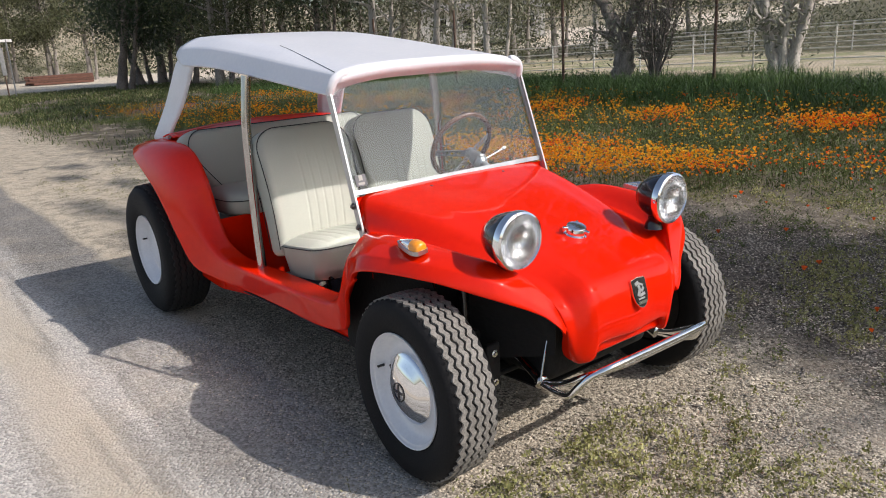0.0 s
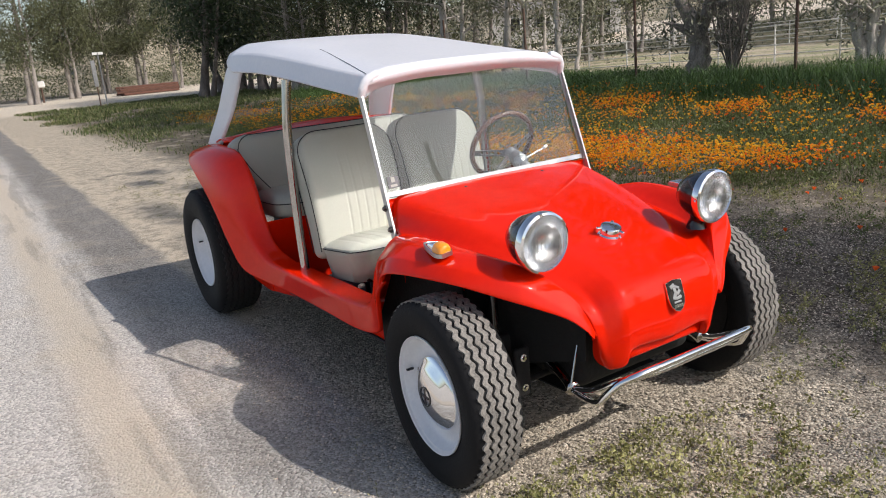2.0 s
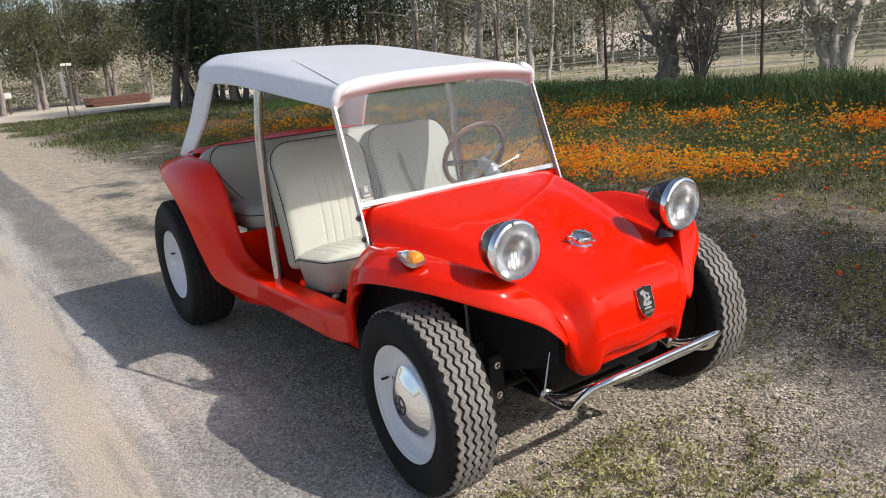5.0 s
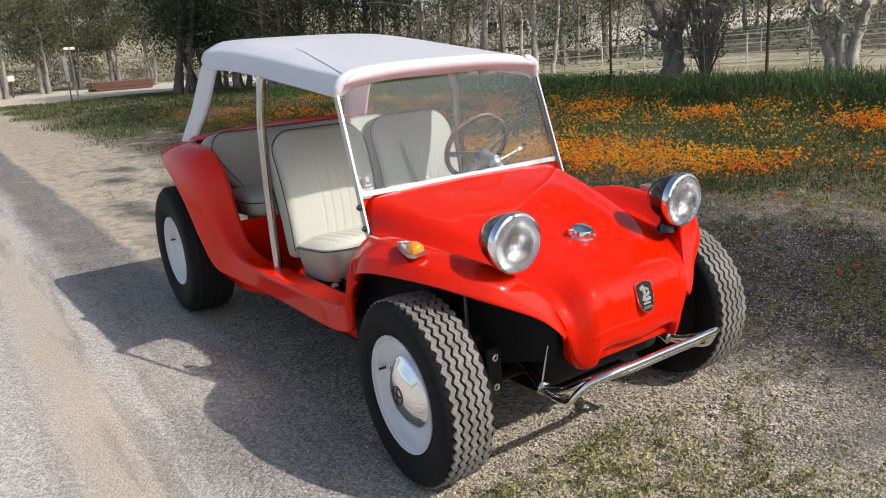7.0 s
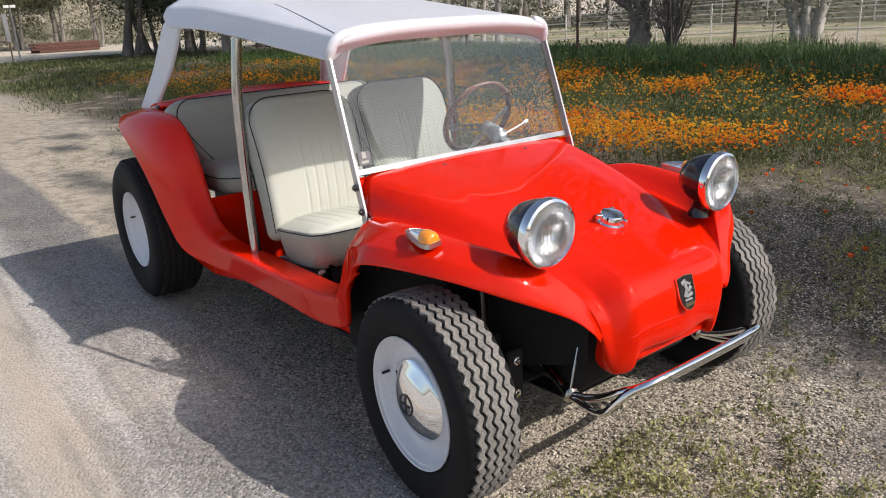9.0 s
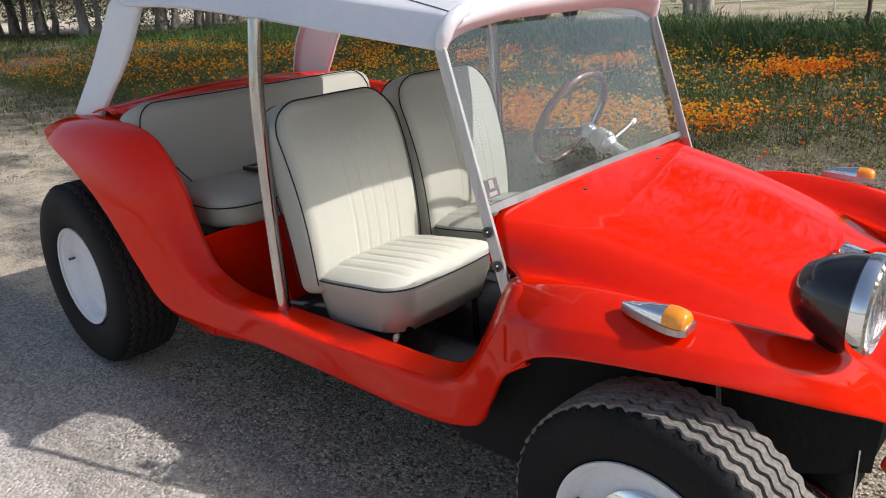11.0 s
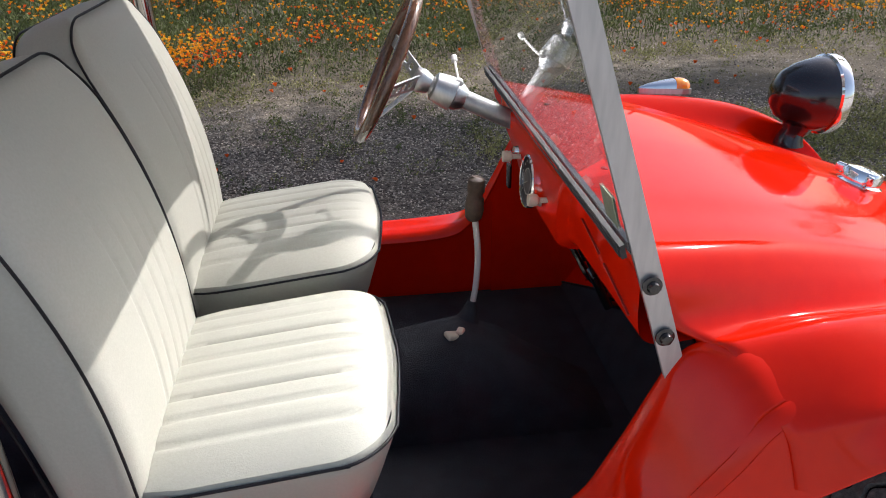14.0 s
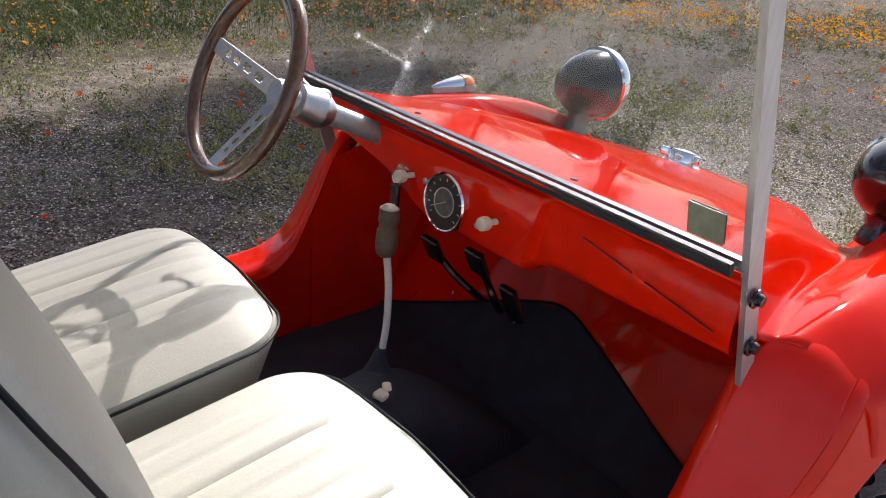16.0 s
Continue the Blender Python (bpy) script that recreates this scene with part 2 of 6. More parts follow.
def rbox(hx, hy, hz, r, n=6):
    """A box with rounded edges, centred; n cuts a side, denser at the rounding."""
    def axis(h):
        e = np.linspace(0, 1, 5) * r
        return np.concatenate([-h + e, np.linspace(-h + r, h - r, n + 2)[1:-1], h - r + e])
    ax, ay, az = axis(hx), axis(hy), axis(hz)
    vs, fs, k = [], [], 0
    for s in (-1, 1):
        for (p, q, fixed) in ((ax, ay, 2), (ax, az, 1), (ay, az, 0)):
            pp, qq = np.meshgrid(p, q, indexing="ij")
            cc = np.full_like(pp, s * (hx, hy, hz)[fixed])
            trio = {2: (pp, qq, cc), 1: (pp, cc, qq), 0: (cc, pp, qq)}[fixed]
            vs.append(np.stack(trio, -1).reshape(-1, 3))
            fs += grid_faces(len(p), len(q), base=k)
            k += len(vs[-1])
    v = np.vstack(vs)
    lim = np.array((hx - r, hy - r, hz - r))
    q = np.clip(v, -lim, lim)
    d = v - q
    ln = np.linalg.norm(d, axis=1)[:, None]
    v = np.where(ln > 1e-9, q + r * d / np.maximum(ln, 1e-9), v)
    return v, fs


def moved(vf, m):
    v, f = vf
    mm = np.array(m)
    return np.asarray(v) @ mm[:3, :3].T + mm[:3, 3], f


def box(lo, hi):
    a, b = np.array(lo, float), np.array(hi, float)
    v = [(x, y, z) for x in (a[0], b[0]) for y in (a[1], b[1]) for z in (a[2], b[2])]
    return np.array(v), [(0, 1, 3, 2), (4, 6, 7, 5), (0, 4, 5, 1), (2, 3, 7, 6), (0, 2, 6, 4), (1, 5, 7, 3)]


def thick(ob, t, offset=-1.0):
    s = ob.modifiers.new("thickness", "SOLIDIFY")
    s.thickness, s.offset = t, offset
    return ob

# ---- ground, plants and distance ----
rng = np.random.default_rng(7)


def ground_material():
    m = bpy.data.materials.new("gravel_and_soil")
    m.use_nodes = True
    nt = m.node_tree
    bs = nt.nodes["Principled BSDF"]
    N, L = nt.nodes.new, nt.links.new
    co = N("ShaderNodeTexCoord").outputs["Object"]

    def noise_of(scale, detail=4, rough=0.6):
        n = N("ShaderNodeTexNoise")
        n.inputs["Scale"].default_value, n.inputs["Detail"].default_value, n.inputs["Roughness"].default_value = scale, detail, rough
        L(co, n.inputs["Vector"])
        return n.outputs[0]

    def math_of(op, a, b, c=None):
        n = N("ShaderNodeMath")
        n.operation = op
        for k, v in enumerate((a, b, c)):
            if v is None:
                continue
            if isinstance(v, (int, float)):
                n.inputs[k].default_value = v
            else:
                L(v, n.inputs[k])
        return n.outputs[0]

    def span(v, a, b):
        n = N("ShaderNodeMapRange")
        n.interpolation_type = "SMOOTHSTEP"
        n.inputs["From Min"].default_value, n.inputs["From Max"].default_value = a, b
        L(v, n.inputs["Value"])
        return n.outputs[0]

    def mixed(f, a, b):
        n = N("ShaderNodeMix")
        n.data_type = "RGBA"
        if isinstance(f, (int, float)):
            n.inputs[0].default_value = f
        else:
            L(f, n.inputs[0])
        for k, v in ((6, a), (7, b)):
            if isinstance(v, tuple):
                n.inputs[k].default_value = (*v, 1)
            else:
                L(v, n.inputs[k])
        return n.outputs[2]

    sep = N("ShaderNodeSeparateXYZ")
    L(co, sep.inputs[0])
    X, Y = sep.outputs[0], sep.outputs[1]
    big, mid, fine = noise_of(0.9, 4), noise_of(7, 5), noise_of(60, 4, 0.7)
    vor = N("ShaderNodeTexVoronoi")
    vor.inputs["Scale"].default_value = 95
    L(co, vor.inputs["Vector"])
    vcol = N("ShaderNodeSeparateColor")
    L(vor.outputs["Color"], vcol.inputs[0])
    grain = vcol.outputs[0]
    wob = math_of("MULTIPLY_ADD", big, 0.22, Y)
    wob = math_of("MULTIPLY_ADD", mid, 0.10, wob)          # centred near y + 0.16
    stone = mixed(grain, (0.11, 0.093, 0.07), (0.80, 0.70, 0.545))
    stone = mixed(span(mid, .42, .62), stone, mixed(grain, (0.22, 0.19, 0.143), (0.56, 0.485, 0.37)))
    tar = mixed(grain, (0.13, 0.12, 0.105), (0.36, 0.335, 0.30))
    oldroad = mixed(grain, (0.38, 0.35, 0.31), (0.76, 0.71, 0.635))
    sand = mixed(fine, (0.50, 0.415, 0.30), (0.70, 0.595, 0.455))
    soil = mixed(fine, (0.10, 0.085, 0.06), (0.24, 0.20, 0.14))
    # strips along the road: old surface, sandy band, dark wheel track, sandy verge, gravel
    c = mixed(span(wob, -1.56, -1.34), oldroad, mixed(0.70, oldroad, sand))
    c = mixed(span(wob, -1.28, -1.08), c, oldroad)
    c = mixed(math_of("MULTIPLY", span(wob, -1.14, -0.88), math_of("MULTIPLY_ADD", span(X, -4.5, -2.0), -0.5, 1.0)), c, tar)
    # long dark streaks left by wheels along the road
    lane = N("ShaderNodeMapping")
    lane.inputs["Scale"].default_value = (0.10, 1.0, 1.0)
    L(co, lane.inputs["Vector"])
    rub = N("ShaderNodeTexNoise")
    rub.inputs["Scale"].default_value, rub.inputs["Detail"].default_value, rub.inputs["Roughness"].default_value = 5.0, 5, 0.6
    L(lane.outputs[0], rub.inputs["Vector"])
    c = mixed(math_of("MULTIPLY", span(rub.outputs[0], .50, .62), math_of("MULTIPLY", span(wob, -1.67, -1.27), 0.40)), c, mixed(grain, (0.12, 0.108, 0.09), (0.27, 0.245, 0.21)))
    behind = span(X, -2.6, -3.6)
    verge = mixed(behind, stone, mixed(span(mid, .35, .6), sand, stone))
    c = mixed(span(wob, -0.53, -0.43), c, verge)
    weedy = math_of("MULTIPLY", span(wob, .83, 1.83), math_of("ADD", math_of("MULTIPLY", behind, 0.9), 0.12))
    c = mixed(weedy, c, soil)
    # dark leaf litter, with some of the tree's mottled shade mixed into its colour
    litter = math_of('MULTIPLY', span(math_of('MULTIPLY_ADD', X, 0.35, wob), 1.03, 1.73), span(X, -5.5, -3.0))
    c = mixed(math_of('MULTIPLY', litter, math_of('MULTIPLY_ADD', mid, 0.8, 0.55)), c, mixed(grain, (0.032, 0.025, 0.018), (0.215, 0.180, 0.142)))
    c = mixed(span(wob, 3.33, 3.83), c, soil)
    # bare sandy band along the border of the flowers
    rim = math_of("SUBTRACT", wob, math_of("MINIMUM", math_of("MULTIPLY_ADD", X, 0.45, 4.57), 4.72))
    bare = math_of("MULTIPLY", math_of("MULTIPLY", span(rim, -0.95, -0.60), span(rim, 0.05, -0.20)), math_of("MULTIPLY", span(X, -3.2, -2.2), span(X, 3.2, 1.4)))
    c = mixed(math_of("MULTIPLY", bare, math_of("MULTIPLY_ADD", span(mid, .40, .62), 0.5, 0.12)), c, mixed(grain, (0.26, 0.215, 0.155), (0.62, 0.53, 0.40)))
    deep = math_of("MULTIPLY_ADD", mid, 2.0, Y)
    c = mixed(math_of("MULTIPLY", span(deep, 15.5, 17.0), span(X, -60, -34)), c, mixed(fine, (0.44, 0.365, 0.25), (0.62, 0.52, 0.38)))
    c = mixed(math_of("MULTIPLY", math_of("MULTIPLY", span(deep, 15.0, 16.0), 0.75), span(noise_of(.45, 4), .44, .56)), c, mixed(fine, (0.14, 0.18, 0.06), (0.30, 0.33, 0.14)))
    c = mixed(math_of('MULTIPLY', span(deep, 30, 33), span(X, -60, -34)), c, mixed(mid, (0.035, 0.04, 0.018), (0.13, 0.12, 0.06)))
    cross = math_of("MULTIPLY", span(X, -38, -41), span(X, -75, -66))
    c = mixed(cross, c, mixed(fine, (0.60, 0.515, 0.395), (0.76, 0.67, 0.53)))
    dusty = span(noise_of(2.2, 6, 0.65), .50, .66)
    dust_share = math_of("MULTIPLY", math_of("MULTIPLY_ADD", span(wob, -0.60, -0.40), 0.40, 0.22), math_of("MULTIPLY_ADD", litter, -0.85, 1.0))
    c = mixed(math_of("MULTIPLY", dusty, dust_share), c, sand)
    c = mixed(math_of("MULTIPLY", span(noise_of(260, 2, 0.6), .54, .68), math_of("MULTIPLY_ADD", span(wob, -0.57, -0.07), 0.6, 0.15)), c, (0.07, 0.06, 0.05))
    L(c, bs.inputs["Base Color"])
    bs.inputs["Roughness"].default_value = 0.95
    bs.inputs["Specular IOR Level"].default_value = 0.2
    hgt = math_of("MULTIPLY_ADD", vor.outputs["Distance"], -0.6, math_of("MULTIPLY", fine, 0.7))
    bp = N("ShaderNodeBump")
    bp.inputs["Strength"].default_value, bp.inputs["Distance"].default_value = 0.9, 0.012
    L(hgt, bp.inputs["Height"])
    L(bp.outputs[0], bs.inputs["Normal"])
    return m


def steps(lo, hi, near_lo, near_hi, d):
    out = list(np.arange(near_lo, near_hi + d / 2, d))
    k = d
    while out[-1] < hi:
        k *= 1.22
        out.append(out[-1] + k)
    k = d
    while out[0] > lo:
        k *= 1.22
        out.insert(0, out[0] - k)
    return np.array(out)


gx, gy = steps(-900, 600, -6, 3, .08), steps(-700, 900, -3.2, 5, .08)
XX, YY = np.meshgrid(gx, gy, indexing="ij")
ZZ = np.zeros_like(XX)
for fx, fy, a, p in ((1.1, .7, .006, 0), (2.3, 3.1, .004, 1), (6.1, 4.7, .0025, 2), (11, 13, .0015, 4)):
    ZZ += a * np.sin(fx * XX + p) * np.cos(fy * YY + 2 * p)
ZZ *= (np.abs(XX) < 30) & (np.abs(YY) < 30)
ZZ -= .006
ZZ += np.clip((YY - 30) / 200, 0, 1) ** 1.3 * 14 * (XX > -900)
gf = np.arange(len(gx) * len(gy)).reshape(len(gx), len(gy))
gfaces = np.stack([gf[:-1, :-1], gf[1:, :-1], gf[1:, 1:], gf[:-1, 1:]], -1).reshape(-1, 4)
gme = indexed(np.stack([XX, YY, ZZ], -1).reshape(-1, 3), gfaces)
gme.shade_smooth()
gme.materials.append(ground_material())
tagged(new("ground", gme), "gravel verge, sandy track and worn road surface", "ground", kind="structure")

GREEN = mat("grass_green", (0.038, 0.060, 0.015), (0.15, 0.18, 0.050), rough=0.6, scale=1.2, fine=20, island=0.45, translucent=0.25)
TALL = mat("tall_grass", (0.026, 0.062, 0.012), (0.12, 0.195, 0.048), rough=0.6, scale=1.0, fine=15, island=0.45, translucent=0.25)
STRAW = mat("weed_straw", (0.14, 0.14, 0.06), (0.34, 0.31, 0.165), rough=0.75, scale=5, fine=40, island=0.4, translucent=0.15)
POPPY = mat("poppy_orange", (0.90, 0.30, 0.005), (0.94, 0.46, 0.010), rough=0.55, scale=2, fine=30, island=0.25, translucent=0.3)
POPPY_DEEP = mat("poppy_deep_orange", (0.80, 0.10, 0.008), (0.88, 0.17, 0.012), rough=0.55, scale=2, fine=30, island=0.25, translucent=0.3)
WEED = mat("weed_leaf", (0.14, 0.148, 0.045), (0.43, 0.405, 0.165), rough=0.7, scale=3, fine=40, island=0.4, translucent=0.2)
YELLOW = mat("yellow_petals", (0.88, 0.50, 0.02), (0.9, 0.64, 0.05), rough=0.55, scale=2, fine=30, island=0.2, translucent=0.3)
LEAF = mat("gum_leaf", (0.030, 0.038, 0.014), (0.15, 0.155, 0.07), rough=0.5, scale=.5, fine=8, island=0.5, translucent=0.2)
LEAF_DARK = mat("dark_leaf", (0.014, 0.028, 0.009), (0.05, 0.075, 0.025), rough=0.45, scale=.5, fine=8, island=0.5, translucent=0.15)
LEAF_PALE = mat("pale_leaf", (0.12, 0.125, 0.075), (0.24, 0.24, 0.16), rough=0.6, scale=.5, fine=8, island=0.4, translucent=0.2)
BARK = mat("grey_bark", (0.16, 0.135, 0.115), (0.40, 0.36, 0.32), rough=0.9, scale=5, fine=40, bump=0.6, bump_scale=25, stretch=(1, 1, .25))
BARK_RUGGED = mat("rugged_bark", (0.11, 0.09, 0.075), (0.44, 0.38, 0.33), rough=0.95, scale=7, fine=50, bump=0.9, bump_scale=30, stretch=(1, 1, .3))
BARK_PALE = mat("pale_peeling_bark", (0.36, 0.31, 0.27), (0.66, 0.61, 0.55), rough=0.85, scale=4, fine=30, bump=0.5, bump_scale=18, stretch=(1, 1, .25))
BARK_DARK = mat("dark_bark", (0.09, 0.075, 0.065), (0.26, 0.22, 0.19), rough=0.9, scale=5, fine=40, bump=0.6, bump_scale=25, stretch=(1, 1, .3))
STEEL = mat("weathered_galvanised", (0.20, 0.20, 0.20), (0.36, 0.36, 0.35), rough=0.6, metal=0.6, scale=8)
RUST = mat("rusty_post", (0.07, 0.045, 0.032), (0.16, 0.09, 0.06), rough=0.85, scale=9)
PIPEPAINT = mat("pale_pipe_rail", (0.66, 0.64, 0.60), (0.78, 0.76, 0.72), rough=0.55, scale=3)
RAIL = mat("weathered_pipe_rail", (0.62, 0.60, 0.56), (0.80, 0.78, 0.74), rough=0.6, scale=3)
PEBBLE = mat("pebble", (0.24, 0.205, 0.155), (0.64, 0.56, 0.445), rough=0.9, scale=40, fine=200, island=0.6)
LITTER = mat("dry_litter", (0.10, 0.082, 0.062), (0.37, 0.32, 0.265), rough=0.9, scale=9, island=0.5)


def stuff(name, me, material, label, category):
    me.materials.append(material)
    return tagged(new(name, me), label, category, kind="stuff")


def patchy(x, y, s, seed):
    """A smooth field of about -1 to 1 that gathers plants into drifts."""
    r = np.random.default_rng(seed)
    out = np.zeros_like(x)
    for k in range(5):
        a, b, p, q = r.normal(0, 1, 4)
        out += np.sin((a * x + b * y) / s * (1 + .5 * k) + 6 * p) / (1 + .4 * k)
    return out / 2.2


def blades(x, y, h, w, lean=.35, z=0):
    n = len(x)
    az, la = rng.uniform(0, 2 * math.pi, n), rng.uniform(0, lean, n)
    sx, sy = -np.sin(az) * w / 2, np.cos(az) * w / 2
    dx, dy = np.cos(az) * la * h, np.sin(az) * la * h
    def P(k, lift, side):
        return np.stack([x + dx * k ** 1.7 + sx * side, y + dy * k ** 1.7 + sy * side, z + h * lift + 0 * x], 1)
    q = [P(0, -.02, -1), P(0, -.02, 1), P(.5, .55, .8), P(.5, .55, -.8), P(.5, .55, -.8), P(.5, .55, .8), P(1, .97, .12), P(1, .97, -.12)]
    return quads(np.stack(q, 1).reshape(-1, 3), 4)


def cups(x, y, z, s):
    """Four-petalled open cups of size s at heights z."""
    n = len(x)
    turn, tx, ty = rng.uniform(0, 6.28, n), rng.normal(0, .25, n), rng.normal(0, .25, n)
    open_ = rng.uniform(.55, 1.1, n)
    out = []
    for k in range(4):
        a = turn + k * math.pi / 2
        def P(r, up, side):
            px = r * np.cos(a) * open_ - side * np.sin(a)
            py = r * np.sin(a) * open_ + side * np.cos(a)
            return np.stack([x + s * (px + tx * up), y + s * (py + ty * up), z + s * up], 1)
        out += [P(.05, 0, -.12), P(.05, 0, .12), P(.55, .75, .48), P(.55, .75, -.48)]
    return quads(np.stack(out, 1).reshape(-1, 3), 4)


def field(n, x0, x1, y0, y1, keep):
    x, y = rng.uniform(x0, x1, n), rng.uniform(y0, y1, n)
    k = keep(x, y) > rng.uniform(0, 1, n)
    return x[k], y[k]


def edge(x):
    """Near border of the flower field."""
    return np.interp(x, [-20, -9, -5, -2.9, -1.8, -1.2, -.65, .2, 1.5, 3, 6, 9], [2.6, 2.7, 2.8, 3.0, 3.6, 4.0, 4.2, 4.5, 4.7, 4.5, 5.0, 5.4]) + .10 * np.sin(3.1 * x)


def clumps(cx, cy, r, h, per, leaf, wide=.35):
    """Leafy clumps: small leaves set at all angles in low domes."""
    n = len(cx)
    k = np.repeat(np.arange(n), per)
    m = len(k)
    off = rng.normal(0, .5, (m, 2)) * np.broadcast_to(r, (n,))[k][:, None]
    dome = np.exp(-(off ** 2).sum(1) / (np.broadcast_to(r, (n,))[k] ** 2 + 1e-9))
    z = np.broadcast_to(h, (n,))[k] * dome * rng.uniform(.15, 1, m)
    p = np.stack([np.asarray(cx)[k] + off[:, 0], np.asarray(cy)[k] + off[:, 1], z], 1)
    d = rng.normal(0, 1, (m, 3))
    d[:, 2] = np.abs(d[:, 2]) + .25
    d /= np.linalg.norm(d, axis=1)[:, None]
    s = np.cross(d, rng.normal(0, 1, (m, 3)))
    s /= np.linalg.norm(s, axis=1)[:, None]
    ln = (np.broadcast_to(leaf, (n,))[k] * rng.uniform(.6, 1.4, m))[:, None]
    q = np.stack([p - d * ln * .3, p + s * ln * wide * .5 + d * ln * .2, p + d * ln * .7, p - s * ln * wide * .5 + d * ln * .2], 1)
    return quads(q.reshape(-1, 3), 4)


# leafy green of the flower field with fine stalks, tall grass by the fence, short grass beside the track
def field_keep(x, y):
    d = y - edge(x)
    return np.clip(d * 3, 0, 1) * np.clip(1.15 - (y - 4) * .09, .35, 1) * np.clip(1.1 - np.clip(x, 0, 9) * .16, .15, 1) * np.clip(.75 + .5 * patchy(x, y, .9, 8), .25, 1)

x, y = field(24000, -17, 9, 2.4, 10.5, field_keep)
d = np.clip((y - edge(x)) * 1.6 + .35, .3, 1) * np.clip(1 - np.clip(x, 0, 4) * .2, .35, 1)
stuff("flower_field_green", clumps(x, y, rng.uniform(.06, .14, len(x)), rng.uniform(.10, .26, len(x)) * d, 24, .030 + .004 * np.clip(y - 4, 0, 6), .3), GREEN, "grey-green feathery foliage of a poppy field", "foliage")
x, y = field(60000, -16, 9, 2.4, 10.2, field_keep)
stuff("field_grass", blades(x, y, rng.uniform(.06, .24, len(x)) * np.clip(.45 + (y - edge(x)) * .8, .4, 1), rng.uniform(.003, .007, len(x)) * np.clip(y / 4.5, 1, 2), 1.1), GREEN, "thin grass among the poppies", "grass")
x, y = field(110000, -26, 8, 8.6, 15.5, lambda x, y: np.clip((y - 8.8 + .6 * np.sin(x * .7)) * .8, 0, 1))
stuff("tall_grass", blades(x, y, rng.uniform(.08, .36, len(x)) * (1 + .6 * patchy(x, y, 1.2, 3)), rng.uniform(.008, .018, len(x)), 1.3), TALL, "tall green spring grass along the fence", "grass")
x, y = field(9000, -26, 8, 8.6, 15.5, lambda x, y: np.clip((y - 8.8) * .8, 0, 1) * np.clip(.5 + patchy(x, y, 1.5, 4), .1, 1))
stuff("fence_weeds", clumps(x, y, rng.uniform(.1, .3, len(x)), rng.uniform(.12, .42, len(x)), 14, .08, .35), TALL, "leafy green weeds along the fence", "weeds")
x, y = field(150000, -40, -3.2, .5, 12, lambda x, y: np.clip((y - .9 - .25 * np.sin(x) + .035 * np.clip(-8 - x, 0, 6)) * .9, 0, 1) * np.clip((-x - 7 + (y - 1) * 2) * .12, .04, 1) * np.clip(.6 + .9 * patchy(x, y, 1.4, 5), .04, 1))
h = rng.uniform(.015, .075, len(x)) * (1 + np.clip(-x - 12, 0, 20) * .05)
w = rng.uniform(.006, .015, len(x)) * (1 + np.clip(-x - 8, 0, 30) * .08)
dry = rng.uniform(0, 1, len(x)) < .24
stuff("verge_grass", blades(x[~dry], y[~dry], h[~dry], w[~dry], 1.3), GREEN, "short patchy grass beside the sandy track", "grass")
stuff("dry_verge_grass", blades(x[dry], y[dry], h[dry], w[dry], 1.3), STRAW, "dry straw-coloured grass beside the sandy track", "grass")

# poppies in drifts
def poppy_keep(x, y):
    d = y - edge(x)
    near = np.exp(-((d - 1.05) / .90) ** 2) * np.clip(.42 + 1.9 * patchy(x, y, .75, 11), .04, 1) * np.where(x < -4.2, np.clip(1 + (x + 4.2) * .5, .10, 1), 1)
    near = np.maximum(near, .27 * np.exp(-((d - .7) / .6) ** 2) * np.exp(-((x + 1.2) / .9) ** 2))
    second = .95 * np.exp(-((y - 7.3) / .85) ** 2) * np.clip(.12 + 1.9 * patchy(x, y, 1.0, 12), .01, 1) * np.clip(1.2 - np.abs(x + 4) * .10, .15, 1)
    return (near * np.interp(x, (-2.2, -.8, .5), (1, .5, .32)) + second * np.where(x > -1, .4, 1) + .035) * (d > .12)

cx, cy = field(46000, -20, 8, 2.6, 11, poppy_keep)
n = rng.integers(2, 9, len(cx))
x, y = np.repeat(cx, n) + rng.normal(0, .06, n.sum()), np.repeat(cy, n) + rng.normal(0, .06, n.sum())
top = rng.uniform(.12, .27, len(x)) * np.clip(1 - np.clip(x, 0, 4) * .12, .5, 1)
size = rng.uniform(.013, .029, len(x)) * np.clip(.6 + y * .07, .8, 1.25) * np.interp(x, (-2, 0), (1, .8))
kind = np.repeat(rng.uniform(0, 1, len(cx)), n) * .6 + rng.uniform(0, .4, len(x)) + .3 * patchy(x, y, .8, 13) - np.interp(x, (-2.5, -1), (0, .10))
for name, m, label, k in (("poppies", POPPY, "orange poppies in drifts in green foliage", (kind > .16) & (kind < .68)), ("deep_poppies", POPPY_DEEP, "deep orange poppies in drifts", kind <= .16), ("yellow_flowers", YELLOW, "golden yellow flowers among the poppies", kind >= .68)):
    stuff(name, cups(x[k], y[k], top[k], size[k]), m, label, "flowers")
cx, cy = field(900, 4.6, 11, 1.0, 5.2, lambda x, y: np.clip(.35 + .9 * patchy(x, y, 1.0, 15), .03, 1))
n = rng.integers(2, 7, len(cx))
x, y = np.repeat(cx, n) + rng.normal(0, .08, n.sum()), np.repeat(cy, n) + rng.normal(0, .08, n.sum())
z, s = rng.uniform(.05, .16, len(x)), rng.uniform(.015, .030, len(x))
k = rng.uniform(0, 1, len(x)) < .6
stuff("verge_poppies", cups(x[k], y[k], z[k], s[k]), POPPY, "orange poppies on the weedy verge", "flowers")
stuff("verge_yellow_flowers", cups(x[~k], y[~k], z[~k], s[~k]), YELLOW, "yellow flowers on the weedy verge", "flowers")
